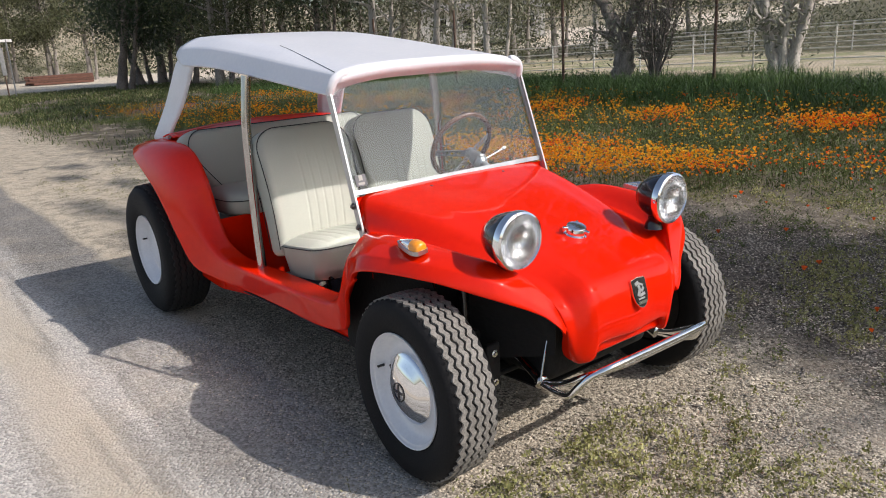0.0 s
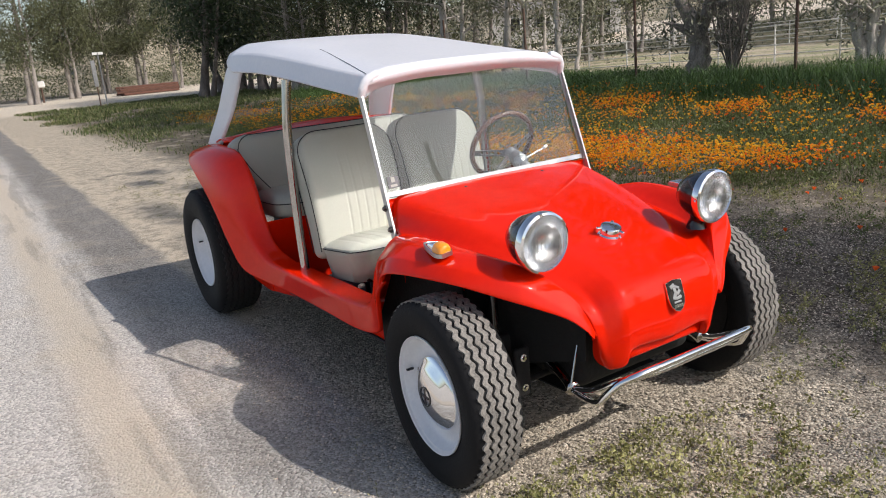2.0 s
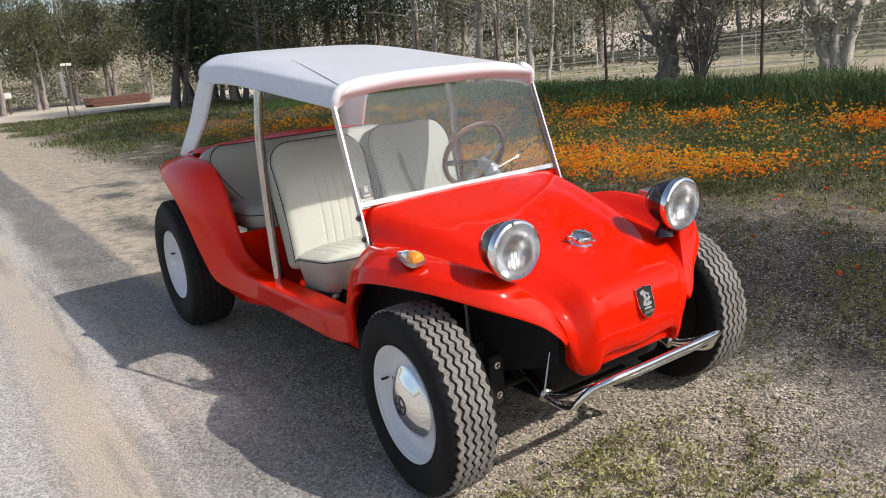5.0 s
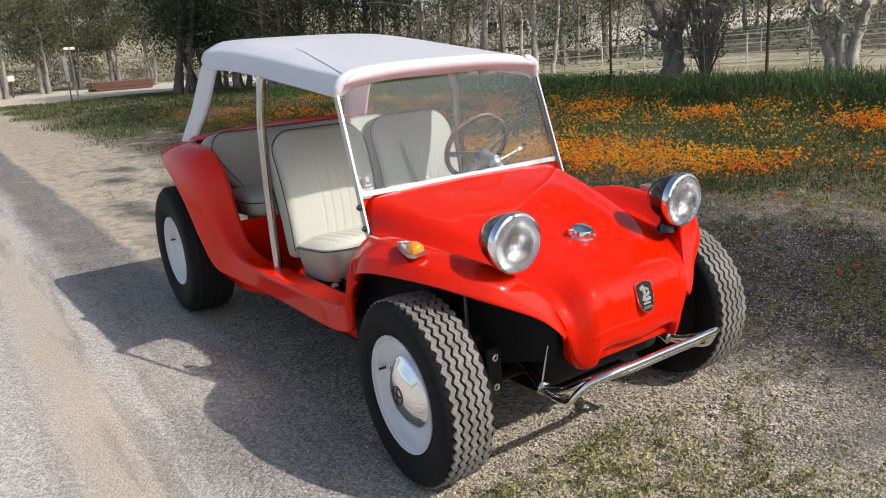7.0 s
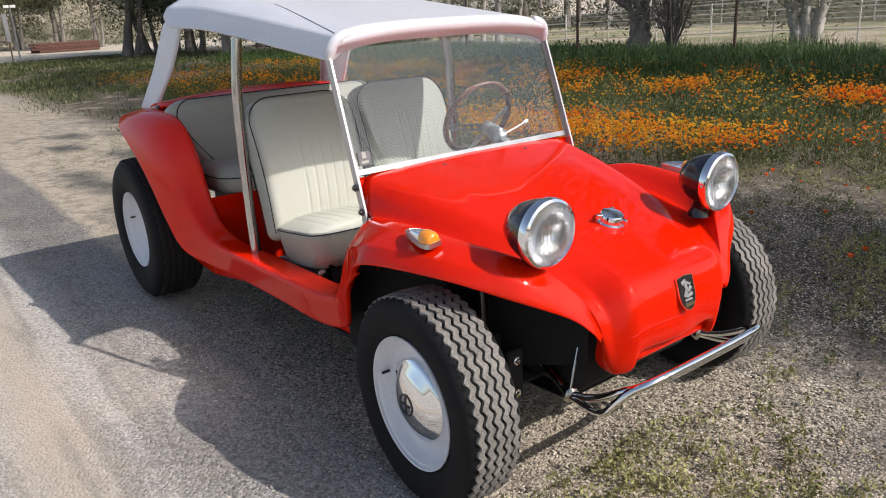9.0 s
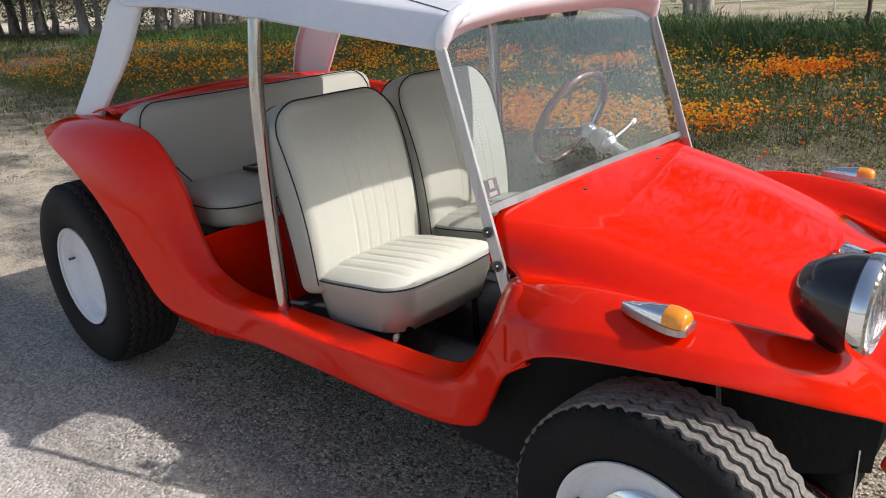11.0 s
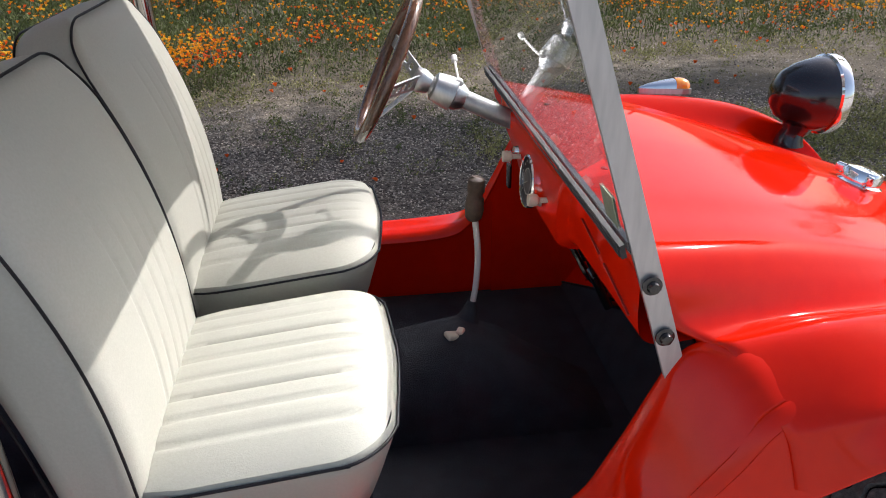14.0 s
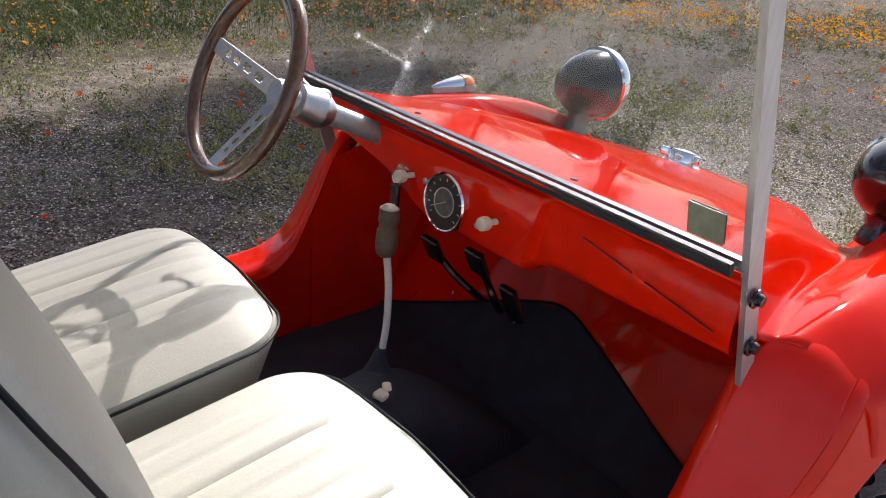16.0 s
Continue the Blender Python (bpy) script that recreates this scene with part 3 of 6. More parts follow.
x, y = field(2300, -19, -7, 3.2, 7.5, lambda x, y: np.exp(-((y - 5.2 - .1 * (x + 14)) / .8) ** 2) * np.clip(.25 + 1.8 * patchy(x, y, 1.3, 16), .02, 1))
stuff("far_poppies", cups(x, y, rng.uniform(.12, .26, len(x)), rng.uniform(.025, .05, len(x))), POPPY, "orange poppies behind the car", "flowers")
x, y = field(330, -2.5, 9, 1.3, 5.6, lambda x, y: .25 + .10 * np.clip(y - 2, 0, 5))
stuff("stray_poppies", cups(x, y, rng.uniform(.03, .08, len(x)), rng.uniform(.018, .030, len(x))), POPPY_DEEP, "stray orange poppies on the gravel", "flowers")
x, y = field(260, 0, 9, 1.5, 6, lambda x, y: .2 + .15 * np.clip(y - 2, 0, 5))
stuff("stray_yellow_flowers", cups(x, y, rng.uniform(.02, .06, len(x)), rng.uniform(.010, .020, len(x))), YELLOW, "stray small yellow flowers", "flowers")

# weeds, litter and pebbles on the gravel
open_ground = lambda x, y: np.clip(.35 + .7 * patchy(x, y, .6, 21), .02, 1) * (1 - ((np.abs(y) < .75) & (x > -2.7) & (x < .25)))
x, y = field(9000, -.2, 4.2, -.7, 3.0, lambda x, y: open_ground(x, y) * np.clip(4.2 - x, 0, 1))
stuff("gravel_weeds", clumps(x, y, rng.uniform(.012, .055, len(x)), rng.uniform(.02, .13, len(x)), 22, .014, .6), WEED, "small yellowish-green leafy weeds in the gravel", "weeds")
x, y = field(1900, -.4, 4.2, -1.1, 3.4, lambda x, y: open_ground(x, y) * np.clip(4.2 - x, 0, 1))
stuff("dry_weeds", clumps(x, y, rng.uniform(.02, .06, len(x)), rng.uniform(.01, .04, len(x)), 20, .012, .3), STRAW, "low dry weeds in the gravel", "weeds")
x, y = field(15000, -9, 14, .7, 7, lambda x, y: np.clip(.15 + .9 * patchy(x, y, .5, 23), .02, 1) * np.clip(y - .8, .2, 1) * (1 - .75 * np.exp(-((y - edge(x) + .45) / .25) ** 2)))
stuff("side_weeds", clumps(x, y, rng.uniform(.02, .07, len(x)), rng.uniform(.015, .085, len(x)), 20, .015, .45), WEED, "low leafy weeds between car and flowers", "weeds")
x, y = field(14000, -3, 14, .9, 7, lambda x, y: np.clip(.1 + 1.0 * patchy(x, y, .6, 25), .02, 1) * np.clip(y - .8, .2, 1) * (1 - .8 * np.exp(-((y - edge(x) + .45) / .25) ** 2)))
stuff("green_weeds", clumps(x, y, rng.uniform(.02, .08, len(x)), rng.uniform(.03, .13, len(x)), 24, .017, .4), GREEN, "small green weeds on the gravel", "weeds")
x, y = field(1700, -1.8, 5, 3.0, 5.0, lambda x, y: np.exp(-((y - edge(x) + .15) / .28) ** 2))
stuff("border_weeds", clumps(x, y, rng.uniform(.03, .10, len(x)), rng.uniform(.04, .16, len(x)), 24, .020, .4), WEED, "leafy weeds along the border of the flowers", "weeds")
x, y = field(420, -9, -2.9, -.3, 1.2, lambda x, y: np.clip(.3 + .6 * patchy(x, y, .9, 24), 0, 1))
stuff("verge_weeds", clumps(x, y, rng.uniform(.03, .09, len(x)), rng.uniform(.015, .06, len(x)), 22, .018, .35), STRAW, "low dry weeds on the verge", "weeds")

def pebbles(x, y, s):
    n = len(x)
    base = np.array([(1, 0, 0), (.3, .95, 0), (-.8, .6, 0), (-.8, -.6, 0), (.3, -.95, 0), (.1, 0, .75)])
    tri = np.array([(0, 1, 5), (1, 2, 5), (2, 3, 5), (3, 4, 5), (4, 0, 5)])
    a = rng.uniform(0, 6.28, n)
    v = base[None] * rng.uniform(.7, 1.3, (n, 6, 3)) * s[:, None, None]
    v = np.stack([v[..., 0] * np.cos(a)[:, None] - v[..., 1] * np.sin(a)[:, None] + x[:, None], v[..., 0] * np.sin(a)[:, None] + v[..., 1] * np.cos(a)[:, None] + y[:, None], v[..., 2] - .001], -1)
    return indexed(v.reshape(-1, 3), (tri[None] + 6 * np.arange(n)[:, None, None]).reshape(-1, 3))

x, y = field(330000, -1.8, 3.9, -1.0, 3.4, lambda x, y: np.clip(.5 + .4 * patchy(x, y, .7, 31), .1, 1) * np.clip((3.9 - x) * .8, 0, 1) * np.clip((3.4 - y) * 1.4, 0, 1) * np.clip((y + 1.0) * 2.5, .15, 1))
stuff("gravel_stones", pebbles(x, y, rng.uniform(.0025, .0065, len(x))), PEBBLE, "loose beige gravel stones", "gravel")
x, y = field(110000, -6, 12, -2.2, 5.5, lambda x, y: np.clip(.5 + .4 * patchy(x, y, .9, 32), .1, 1) * np.clip((y + .75) * 3, .12, 1))
stuff("scattered_stones", pebbles(x, y, rng.uniform(.002, .006, len(x))), PEBBLE, "scattered small stones", "gravel")
x, y = field(48000, -5, 9, .9, 5.6, lambda x, y: np.clip(.5 + .5 * patchy(x, y, .9, 33), .1, 1))
stuff("leaf_litter", blades(x, y, rng.uniform(.004, .013, len(x)), rng.uniform(.006, .017, len(x)), 6.0), LITTER, "dry leaf and twig litter", "leaf litter")


# trees
def leaves_at(c, spread, n, size, seed, droop=.6):
    r = np.random.default_rng(seed)
    k = r.integers(0, len(c), n)
    p = c[k] + r.normal(0, 1, (n, 3)) * spread * np.array((1, 1, .8))
    d = r.normal(0, 1, (n, 3))
    d[:, 2] -= droop
    d /= np.linalg.norm(d, axis=1)[:, None]
    s = np.cross(d, r.normal(0, 1, (n, 3)))
    s /= np.linalg.norm(s, axis=1)[:, None]
    ln, wd = (size * r.uniform(.6, 1.3, n))[:, None], (size * .3 * r.uniform(.7, 1.2, n))[:, None]
    q = np.stack([p - d * ln * .5, p + s * wd * .5, p + d * ln * .5, p - s * wd * .5], 1)
    return quads(q.reshape(-1, 3), 4)


def tree(name, label, base, stems, limbs, n_leaves, size, spread, bark, leaf, seed, reach=2.2, droop=.6, group=""):
    """stems: lists of points above the base with their thickness; limbs grow from their upper parts."""
    r = np.random.default_rng(seed)
    t = thing(name, label, "tree", pose(*base), group)
    ends, wood, twig = [], [], []
    for pts, r0, r1 in stems:
        p = spline(pts, 18)
        p[1:-1] += r.normal(0, r0 * .12, (16, 3))
        rad = np.linspace(r0, r1, 18) * (1 + .5 * np.exp(-np.arange(18) / 1.6))
        wood.append(tube(p, rad, 12))
        for k in range(limbs):
            i = r.integers(6, 18)
            a, up = r.uniform(0, 6.28), r.uniform(.15, .9)
            ln = reach * r.uniform(.5, 1.1)
            d = np.array((math.cos(a), math.sin(a), up))
            d /= np.linalg.norm(d)
            bend = np.array((0, 0, r.uniform(-.5, .25)))
            q = spline([p[i], p[i] + d * ln * .35 + bend * .1, p[i] + d * ln * .7 + bend * .35, p[i] + d * ln + bend * ln * .4], 9)
            twig.append(tube(q, np.linspace(max(rad[i] * .45, .015), .008, 9), 7))
            ends += [q[4], q[6], q[7], q[8]]
            for e in range(2):
                b = q[5 + e] + r.normal(0, .35, 3) * ln * .4
                twig.append(tube(spline([q[5 + e], (q[5 + e] + b) / 2 + (0, 0, .08), b], 5), np.linspace(.014, .005, 5), 5))
                ends.append(b)
        ends.append(p[-1])
    part("trunk", mesh_of(*joined(*wood), angle=60), bark, t)
    if twig:
        part("branchwork", mesh_of(*joined(*twig), angle=60), bark, t)["kind"] = "stuff"
    if n_leaves:
        me = leaves_at(np.array(ends), spread, n_leaves, size, seed + 1, droop)
        part("crown", me, leaf, t)
    return t


def bearing(deg, d):
    return (1.97 + d * math.cos(radians(deg)), -1.78 + d * math.sin(radians(deg)), 0)


# fork-trunked tree and pale multi-stemmed tree by the fence
forked = tree("forked_tree", "forked tree with rough grey bark beside the fence", (-11.1, 14.4, 0),
     [([(0, 0, -.1), (.05, 0, .7), (-.02, .02, 1.35)], .27, .24), ([(-.02, .02, 1.25), (-.35, -.25, 2.0), (-.75, -.5, 3.0), (-1.0, -.6, 5)], .19, .09), ([(.02, .02, 1.25), (.35, .2, 2.0), (.55, .35, 3.2), (.9, .5, 5.2)], .17, .08)],
     5, 1500, .16, .5, BARK_RUGGED, LEAF_PALE, 41, 1.6)
tree("pale_tree", "pale-barked tree with several leaning stems", (-7.6, 15.9, 0),
     [([(0, 0, -.1), (-.18, -.08, .8), (-.35, -.2, 1.8), (-.5, -.3, 4.5)], .15, .09), ([(.1, 0, -.1), (.06, .05, .9), (.1, .1, 2.0), (.05, .2, 4.8)], .15, .09), ([(.2, .1, -.1), (.32, .18, .8), (.5, .26, 1.9), (.9, .5, 4.5)], .15, .09)],
     5, 2500, .16, .5, BARK_PALE, LEAF_PALE, 43, 1.6)
for k, (bx, by, hh) in enumerate(((-10.2, 14.6, 2.5),)):
    tree("bare_shrub", "bare twiggy shrub with sparse leaves", (bx, by, 0),
         [([(0, 0, 0), (a * .25, b * .25, hh * .4), (a * .5, b * .5, hh)], .025, .008) for a, b in rng.normal(0, .8, (34, 2))], 5, 3200, .06, .14, BARK_DARK, LEAF_DARK, 50 + k, .5)

# gum grove behind: bearing, distance, height, trunk, leaf count, bark, leaf
GROVE = [(178.5, 66, 11, .3, 0), (175.5, 60, 13, .3, 0), (173, 66, 12, .3, 0), (171, 72, 13, .3, 0), (168.6, 74, 12, .35, 0), (166.3, 66, 10, .25, 1), (164.6, 40, 8, .3, 2), (163.2, 43, 8.5, .25, 2), (161.8, 46, 9, .3, 2),
         (160.3, 40, 9, .3, 2), (158, 36, 9, .25, 1), (155.6, 42, 10, .3, 2), (153.2, 38, 10, .3, 1), (151, 33, 9, .22, 2), (148.8, 42, 11, .3, 1), (146.8, 31, 9, .26, 3), (144.5, 38, 10, .25, 1), (142.4, 29, 9, .2, 3),
         (140.6, 34, 9, .2, 3), (138.6, 27, 8, .17, 3), (136.4, 40, 10, .25, 1), (133.5, 46, 10, .25, 1), (130.5, 52, 11, .25, 3), (127.5, 48, 9, .25, 1), (124, 60, 11, .25, 1), (120.5, 56, 10, .25, 3), (117, 62, 11, .25, 1)]
for k, (b, d, h, r0, kind) in enumerate(GROVE):
    bark, leaf, nl, sp = ((BARK, LEAF, 8500, .6), (BARK, LEAF, 3800, .5), (BARK_DARK, LEAF_DARK, 7000, .75), (BARK_PALE, LEAF_PALE, 2200, .5))[kind]
    lx, ly = rng.normal(0, .6, 2)
    low = (.10, .22, .06, .35)[kind]
    tree("gum_tree", ("tall gum tree with drooping grey-green foliage", "slender gum tree with sparse foliage", "dense tree with dark green leaves", "thin pale-trunked tree with sparse leaves")[kind], bearing(b, d),
         [([(0, 0, -.1), (lx * .3, ly * .3, h * .25), (lx * .6, ly * .6, h * .55), (lx, ly, h)], r0 * .75, r0 * .22), ([(.5, .3, -.1), (lx * .2 + .8, ly * .3 + .4, h * .3), (lx + 1.4, ly, h * .8)], r0 * .45, r0 * .15)],
         13, int(nl * 2.2), .15 + d * .0012, sp, bark, leaf, 100 + 3 * k, 2.4, .9, "gum grove")
# undergrowth under the grove
az = np.concatenate([rng.uniform(158, 178, 60), rng.uniform(134, 158, 60), rng.uniform(110, 136, 70)])
dd = np.concatenate([rng.uniform(70, 90, 60), rng.uniform(34, 60, 60), rng.uniform(40, 62, 70)])
keep = np.r_[np.ones(120, bool), np.arange(70) % 3 == 0]
cs = np.array([bearing(p, q) for p, q in zip(az, dd)]) + np.stack([rng.normal(0, 1, 190), rng.normal(0, 1, 190), rng.uniform(.2, 2.2, 190)], 1)
cs = cs[keep]
me = leaves_at(cs, .9, 35000, .24, 91, .3)
stuff("undergrowth", me, LEAF, "tangled undergrowth below the grove", "undergrowth")

# far wooded rise that closes the view
ha = np.linspace(radians(95), radians(200), 120)
hv = []
for row, (d, z) in enumerate(((95, -.5), (110, 4), (135, 9), (170, 13), (220, 15))):
    hv.append([(1.97 + d * math.cos(a), -1.78 + d * math.sin(a), z * (1 + .25 * math.sin(9 * a) + .12 * math.sin(31 * a)) * (1 if math.degrees(a) < 172 else .35)) for a in ha])
hm = indexed(np.array(hv).reshape(-1, 3), np.array(grid_faces(5, 120)))
hm.materials.append(mat("scrub_hillside", (0.09, 0.085, 0.045), (0.46, 0.39, 0.275), rough=0.95, scale=.12, fine=.7, bump=0.8, bump_scale=.8))
tagged(new("backdrop_hill", hm), "scrubby hillside beyond the grove", "hillside", kind="structure")
k = rng.integers(0, 3 * 120, 500)
cs = np.array(hv).reshape(-1, 3)[120:480][k] + (0, 0, 1)
stuff("hillside_scrub", leaves_at(cs, 2.2, 8000, 1.0, 95, .2), LEAF, "scrub and far trees on the hillside", "scrub")

# chain-link fence: posts, top wire and woven wires
FY, F0, F1, FH = 13.0, -29.4, 5.6, 1.75
fence = thing("chain_link_fence", "weathered chain-link fence on thin dark steel posts", "fence")
k, x = 0, F0
while x <= F1 + .1:
    part("post", mesh_of(*tube([(x, FY, 0), (x, FY, 2.25)], .035, 10)), RUST, fence)
    x += 4.38
L = F1 - F0
wires = []
sp = .085
for s in (1, -1):
    for c in np.arange(-FH, L, sp):
        a0, a1 = max(0, c), min(L, c + FH)
        if a1 - a0 < .02:
            continue
        z0, z1 = a0 - c, a1 - c
        if s < 0:
            z0, z1 = FH - z0, FH - z1
        wires.append(((F0 + a0, z0 + .05), (F0 + a1, z1 + .05)))
wv = []
t = .0018
for (xa, za), (xb, zb) in wires:
    wv += [(xa, FY - .04, za - t), (xb, FY - .04, zb - t), (xb, FY - .04, zb + t), (xa, FY - .04, za + t)]
    wv += [(xa, FY - .04 - t, za), (xb, FY - .04 - t, zb), (xb, FY - .04 + t, zb), (xa, FY - .04 + t, za)]
part("mesh_wire", quads(wv, 4), STEEL, fence)["kind"] = "stuff"
part("top_wire", mesh_of(*tube([(F0, FY - .045, FH + .05), (F1, FY - .045, FH + .05)], .006, 6)), STEEL, fence)

# pipe-rail corral behind it
corral = thing("pipe_corral", "pale steel pipe-rail corral fence", "fence")
A, B = Vector((-20.5, 19.6, .87)), Vector((-10.2, 19.3, 1.15))      # top rail, far and near
C, D = Vector((-34, 20.5, .70)), Vector((4, 19.0, 1.4))
for p0, p1, n in ((C, A, 6), (A, B, 5), (B, D, 6)):
    for k in range(n + 1):
        p = p0.lerp(p1, k / n)
        part("post", mesh_of(*tube([(p.x, p.y, -.5), (p.x, p.y, p.z + .04)], .026, 8)), RAIL, corral)
    for drop in (0, .28, .56, .84):
        part("rail", mesh_of(*tube([p0 - Vector((0, 0, drop)), p1 - Vector((0, 0, drop))], .018, 8)), RAIL, corral)
for p0, p1, n in ((Vector((-30, 33, .9)), Vector((4, 31, 1.5)), 14),):
    for k in range(n + 1):
        p = p0.lerp(p1, k / n)
        part("post", mesh_of(*tube([(p.x, p.y, -.5), (p.x, p.y, p.z + .04)], .026, 8)), RAIL, corral)
    for drop in (0, .4, .8):
        part("rail", mesh_of(*tube([p0 - Vector((0, 0, drop)), p1 - Vector((0, 0, drop))], .018, 8)), RAIL, corral)
part("brown_post", mesh_of(*tube([(-15.3, 19.4, -.4), (-15.3, 19.4, 1.1)], .06, 8)), RUST, corral)

# street sign, mailbox, lumber stack, house
bx, by, _ = bearing(171, 40)
sign = thing("street_sign", "white street sign blades on a thin post", "street sign", pose(bx, by, 0))
part("post", mesh_of(*tube([(0, 0, 0), (0, 0, 2.55)], .035, 8)), STEEL, sign)
part("sign_blade", mesh_of(*rbox(.02, .24, .06, .01, 1)), PIPEPAINT, sign, "pale sign blade", pose(.0, 0, 2.5))
part("notice_panel", mesh_of(*rbox(.03, .09, .6, .01, 1)), STEEL, sign, "upright grey notice panel", pose(.05, -.30, 1.6))
part("panel_post", mesh_of(*tube([(0, -.30, 0), (0, -.30, 1.2)], .03, 8)), RUST, sign)
bx, by, _ = bearing(174.8, 62)
mb = thing("mailbox", "white roadside mailbox on a dark post", "mailbox", pose(bx, by, 0))
part("post", mesh_of(*tube([(0, 0, 0), (0, 0, 1.1)], .07, 8)), RUST, mb)
part("box", mesh_of(*rbox(.35, .25, .22, .1, 2)), PIPEPAINT, mb, at=pose(0, 0, 1.3))
bx, by, _ = bearing(168.3, 60)
PLANK = mat("red_brown_timber", (0.10, 0.045, 0.03), (0.17, 0.08, 0.055), rough=0.85, scale=6, random_tint=0.3)
stack = thing("timber_stack", "low stack of red-brown timber boards", "timber stack", pose(bx, by, 0, 0, 0, -8))
for k in range(4):
    for j in range(3):
        part("board", mesh_of(*rbox(.35, 2.1 - .12 * ((k + j) % 3), .07, .02, 1)), PLANK, stack, at=pose(j * .75, .1 * ((k * 7 + j) % 3),   .10 + k * .15))
bx, by, _ = bearing(138.8, 78)
HWALL = mat("pale_house_wall", (0.46, 0.44, 0.40), (0.58, 0.56, 0.52), rough=0.9, scale=1)
house = thing("house", "pale single-storey house with a shallow roof far behind the trees", "house", pose(bx, by, 1.2, 0, 0, 52))
part("wall", mesh_of(*box((-6, -3.5, 0), (6, 3.5, 2.7)), smooth=False), HWALL, house)
part("roof", mesh_of(np.array([(-6.5, -4, 2.7), (6.5, -4, 2.7), (6.5, 4, 2.7), (-6.5, 4, 2.7), (-6.5, 0, 4.1), (6.5, 0, 4.1)]), [(0, 1, 5, 4), (2, 3, 4, 5), (0, 4, 3), (1, 2, 5), (3, 2, 1, 0)], False), mat("grey_shingle_roof", (0.14, 0.13, 0.12), (0.24, 0.22, 0.2), rough=0.9, scale=3), house)
for kx in (-4, -1.2, 1.8, 4.4):
    wdw = part("window", mesh_of(*box((kx - .7, -3.56, .9), (kx + .7, -3.5, 2.1)), smooth=False), PIPEPAINT, house)
    part("pane", mesh_of(*box((kx - .62, -3.6, .98), (kx + .62, -3.56, 2.02)), smooth=False), BLACK, wdw)

# tall gum beyond the view on the sunny side; its crown shades the strip between car and flowers
shade = tree("shade_tree", "gum tree that shades the gravel beside the flowers", (18.0, 12.0, 0),
             [([(0, 0, -.1), (-.2, -.2, 3), (-.6, -.5, 6), (-1.0, -.8, 9)], .26, .07)], 0, 0, .1, .5, BARK_PALE, LEAF, 300)
sc = np.random.default_rng(17)
ends = []
for k in range(85):
    gx0 = sc.uniform(-2.6, 2.6)
    gy0 = sc.uniform(1.30 - .35 * max(0, min(1, gx0)), 3.25 + .35 * max(0, gx0))
    hh = sc.uniform(9, 12.5)
    ends.append((gx0 + 1.076 * hh - 18.0, gy0 + .539 * hh - 12.0, hh))
ends = np.array(ends)
tw = []
for e in ends[::28]:
    tw.append(tube(spline([(-.6, -.5, 6.0), (np.array((-1.0, -.8, 7.5)) + e) / 2 + (0, 0, .4), e], 7), np.linspace(.014, .005, 7), 5))
part("branchwork", mesh_of(*joined(*tw), angle=60), BARK_PALE, shade)["kind"] = "stuff"
part("crown", leaves_at(ends, .27, 11500, .18, 301, .6), LEAF, shade)
ends = []
for gx0, gy0, w in ((-4.2, -.05, .9), (-5.1, .05, .9), (-6.0, .0, .8), (-4.6, .75, .8), (-5.6, .9, 1), (-7.0, .75, .9), (-8.2, .3, .9), (-9.5, .55, .9)):
    for k in range(5):
        hh = sc.uniform(11, 12)
        ends.append((gx0 + sc.uniform(-.45, .45) * w + 1.076 * hh - 18.0, gy0 + sc.normal(0, .05) + .539 * hh - 12.0, hh))
part("outer_crown", leaves_at(np.array(ends), .10, 1700, .15, 302, .6), LEAF, shade)

# unseen tree added by the fence; its crown is laid out to shade the tall grass
shade = tree("fence_tree", "unseen broad tree added to shade the tall grass by the fence", (2.0, 17.0, 0),
             [([(0, 0, -.1), (-.2, -.1, 2), (-.8, -.3, 4), (-2.0, -.6, 6)], .24, .08)], 0, 0, .1, .5, BARK_PALE, LEAF, 310)
ends = []
for k in range(80):
    gx0, gy0, hh = sc.uniform(-13, -2), sc.uniform(8.9, 12.0), sc.uniform(5.5, 8)
    ends.append((gx0 + 1.076 * hh - 2, gy0 + .539 * hh - 17, hh))
ends = np.array(ends)
tw = [tube(spline([(-.8, -.3, 4.0), (np.array((-1.6, -.5, 5.2)) + e) / 2 + (0, 0, .4), e], 7), np.linspace(.035, .008, 7), 5) for e in ends[::11]]
part("branchwork", mesh_of(*joined(*tw), angle=60), BARK_PALE, shade)["kind"] = "stuff"
part("crown", leaves_at(ends, .45, 8500, .24, 311, .6), LEAF, shade)

# unseen trees added ahead of the car to darken what windscreen and paint mirror
for k, (b, d, h) in enumerate(((14, 38, 4.5), (24, 44, 6.5), (36, 42, 8.5), (48, 44, 8), (60, 46, 4), (73, 48, 3.5))):
    tree("roadside_tree", "broad dark green tree ahead of the car", bearing(b, d),
         [([(0, 0, -.1), (.1, .1, h * .3), (-.1, .2, h * .6), (.1, 0, h)], .22, .06)], 12, 7000, .24, .7, BARK_DARK, LEAF_DARK, 400 + 3 * k, 2.8, .5, "trees ahead of the car")

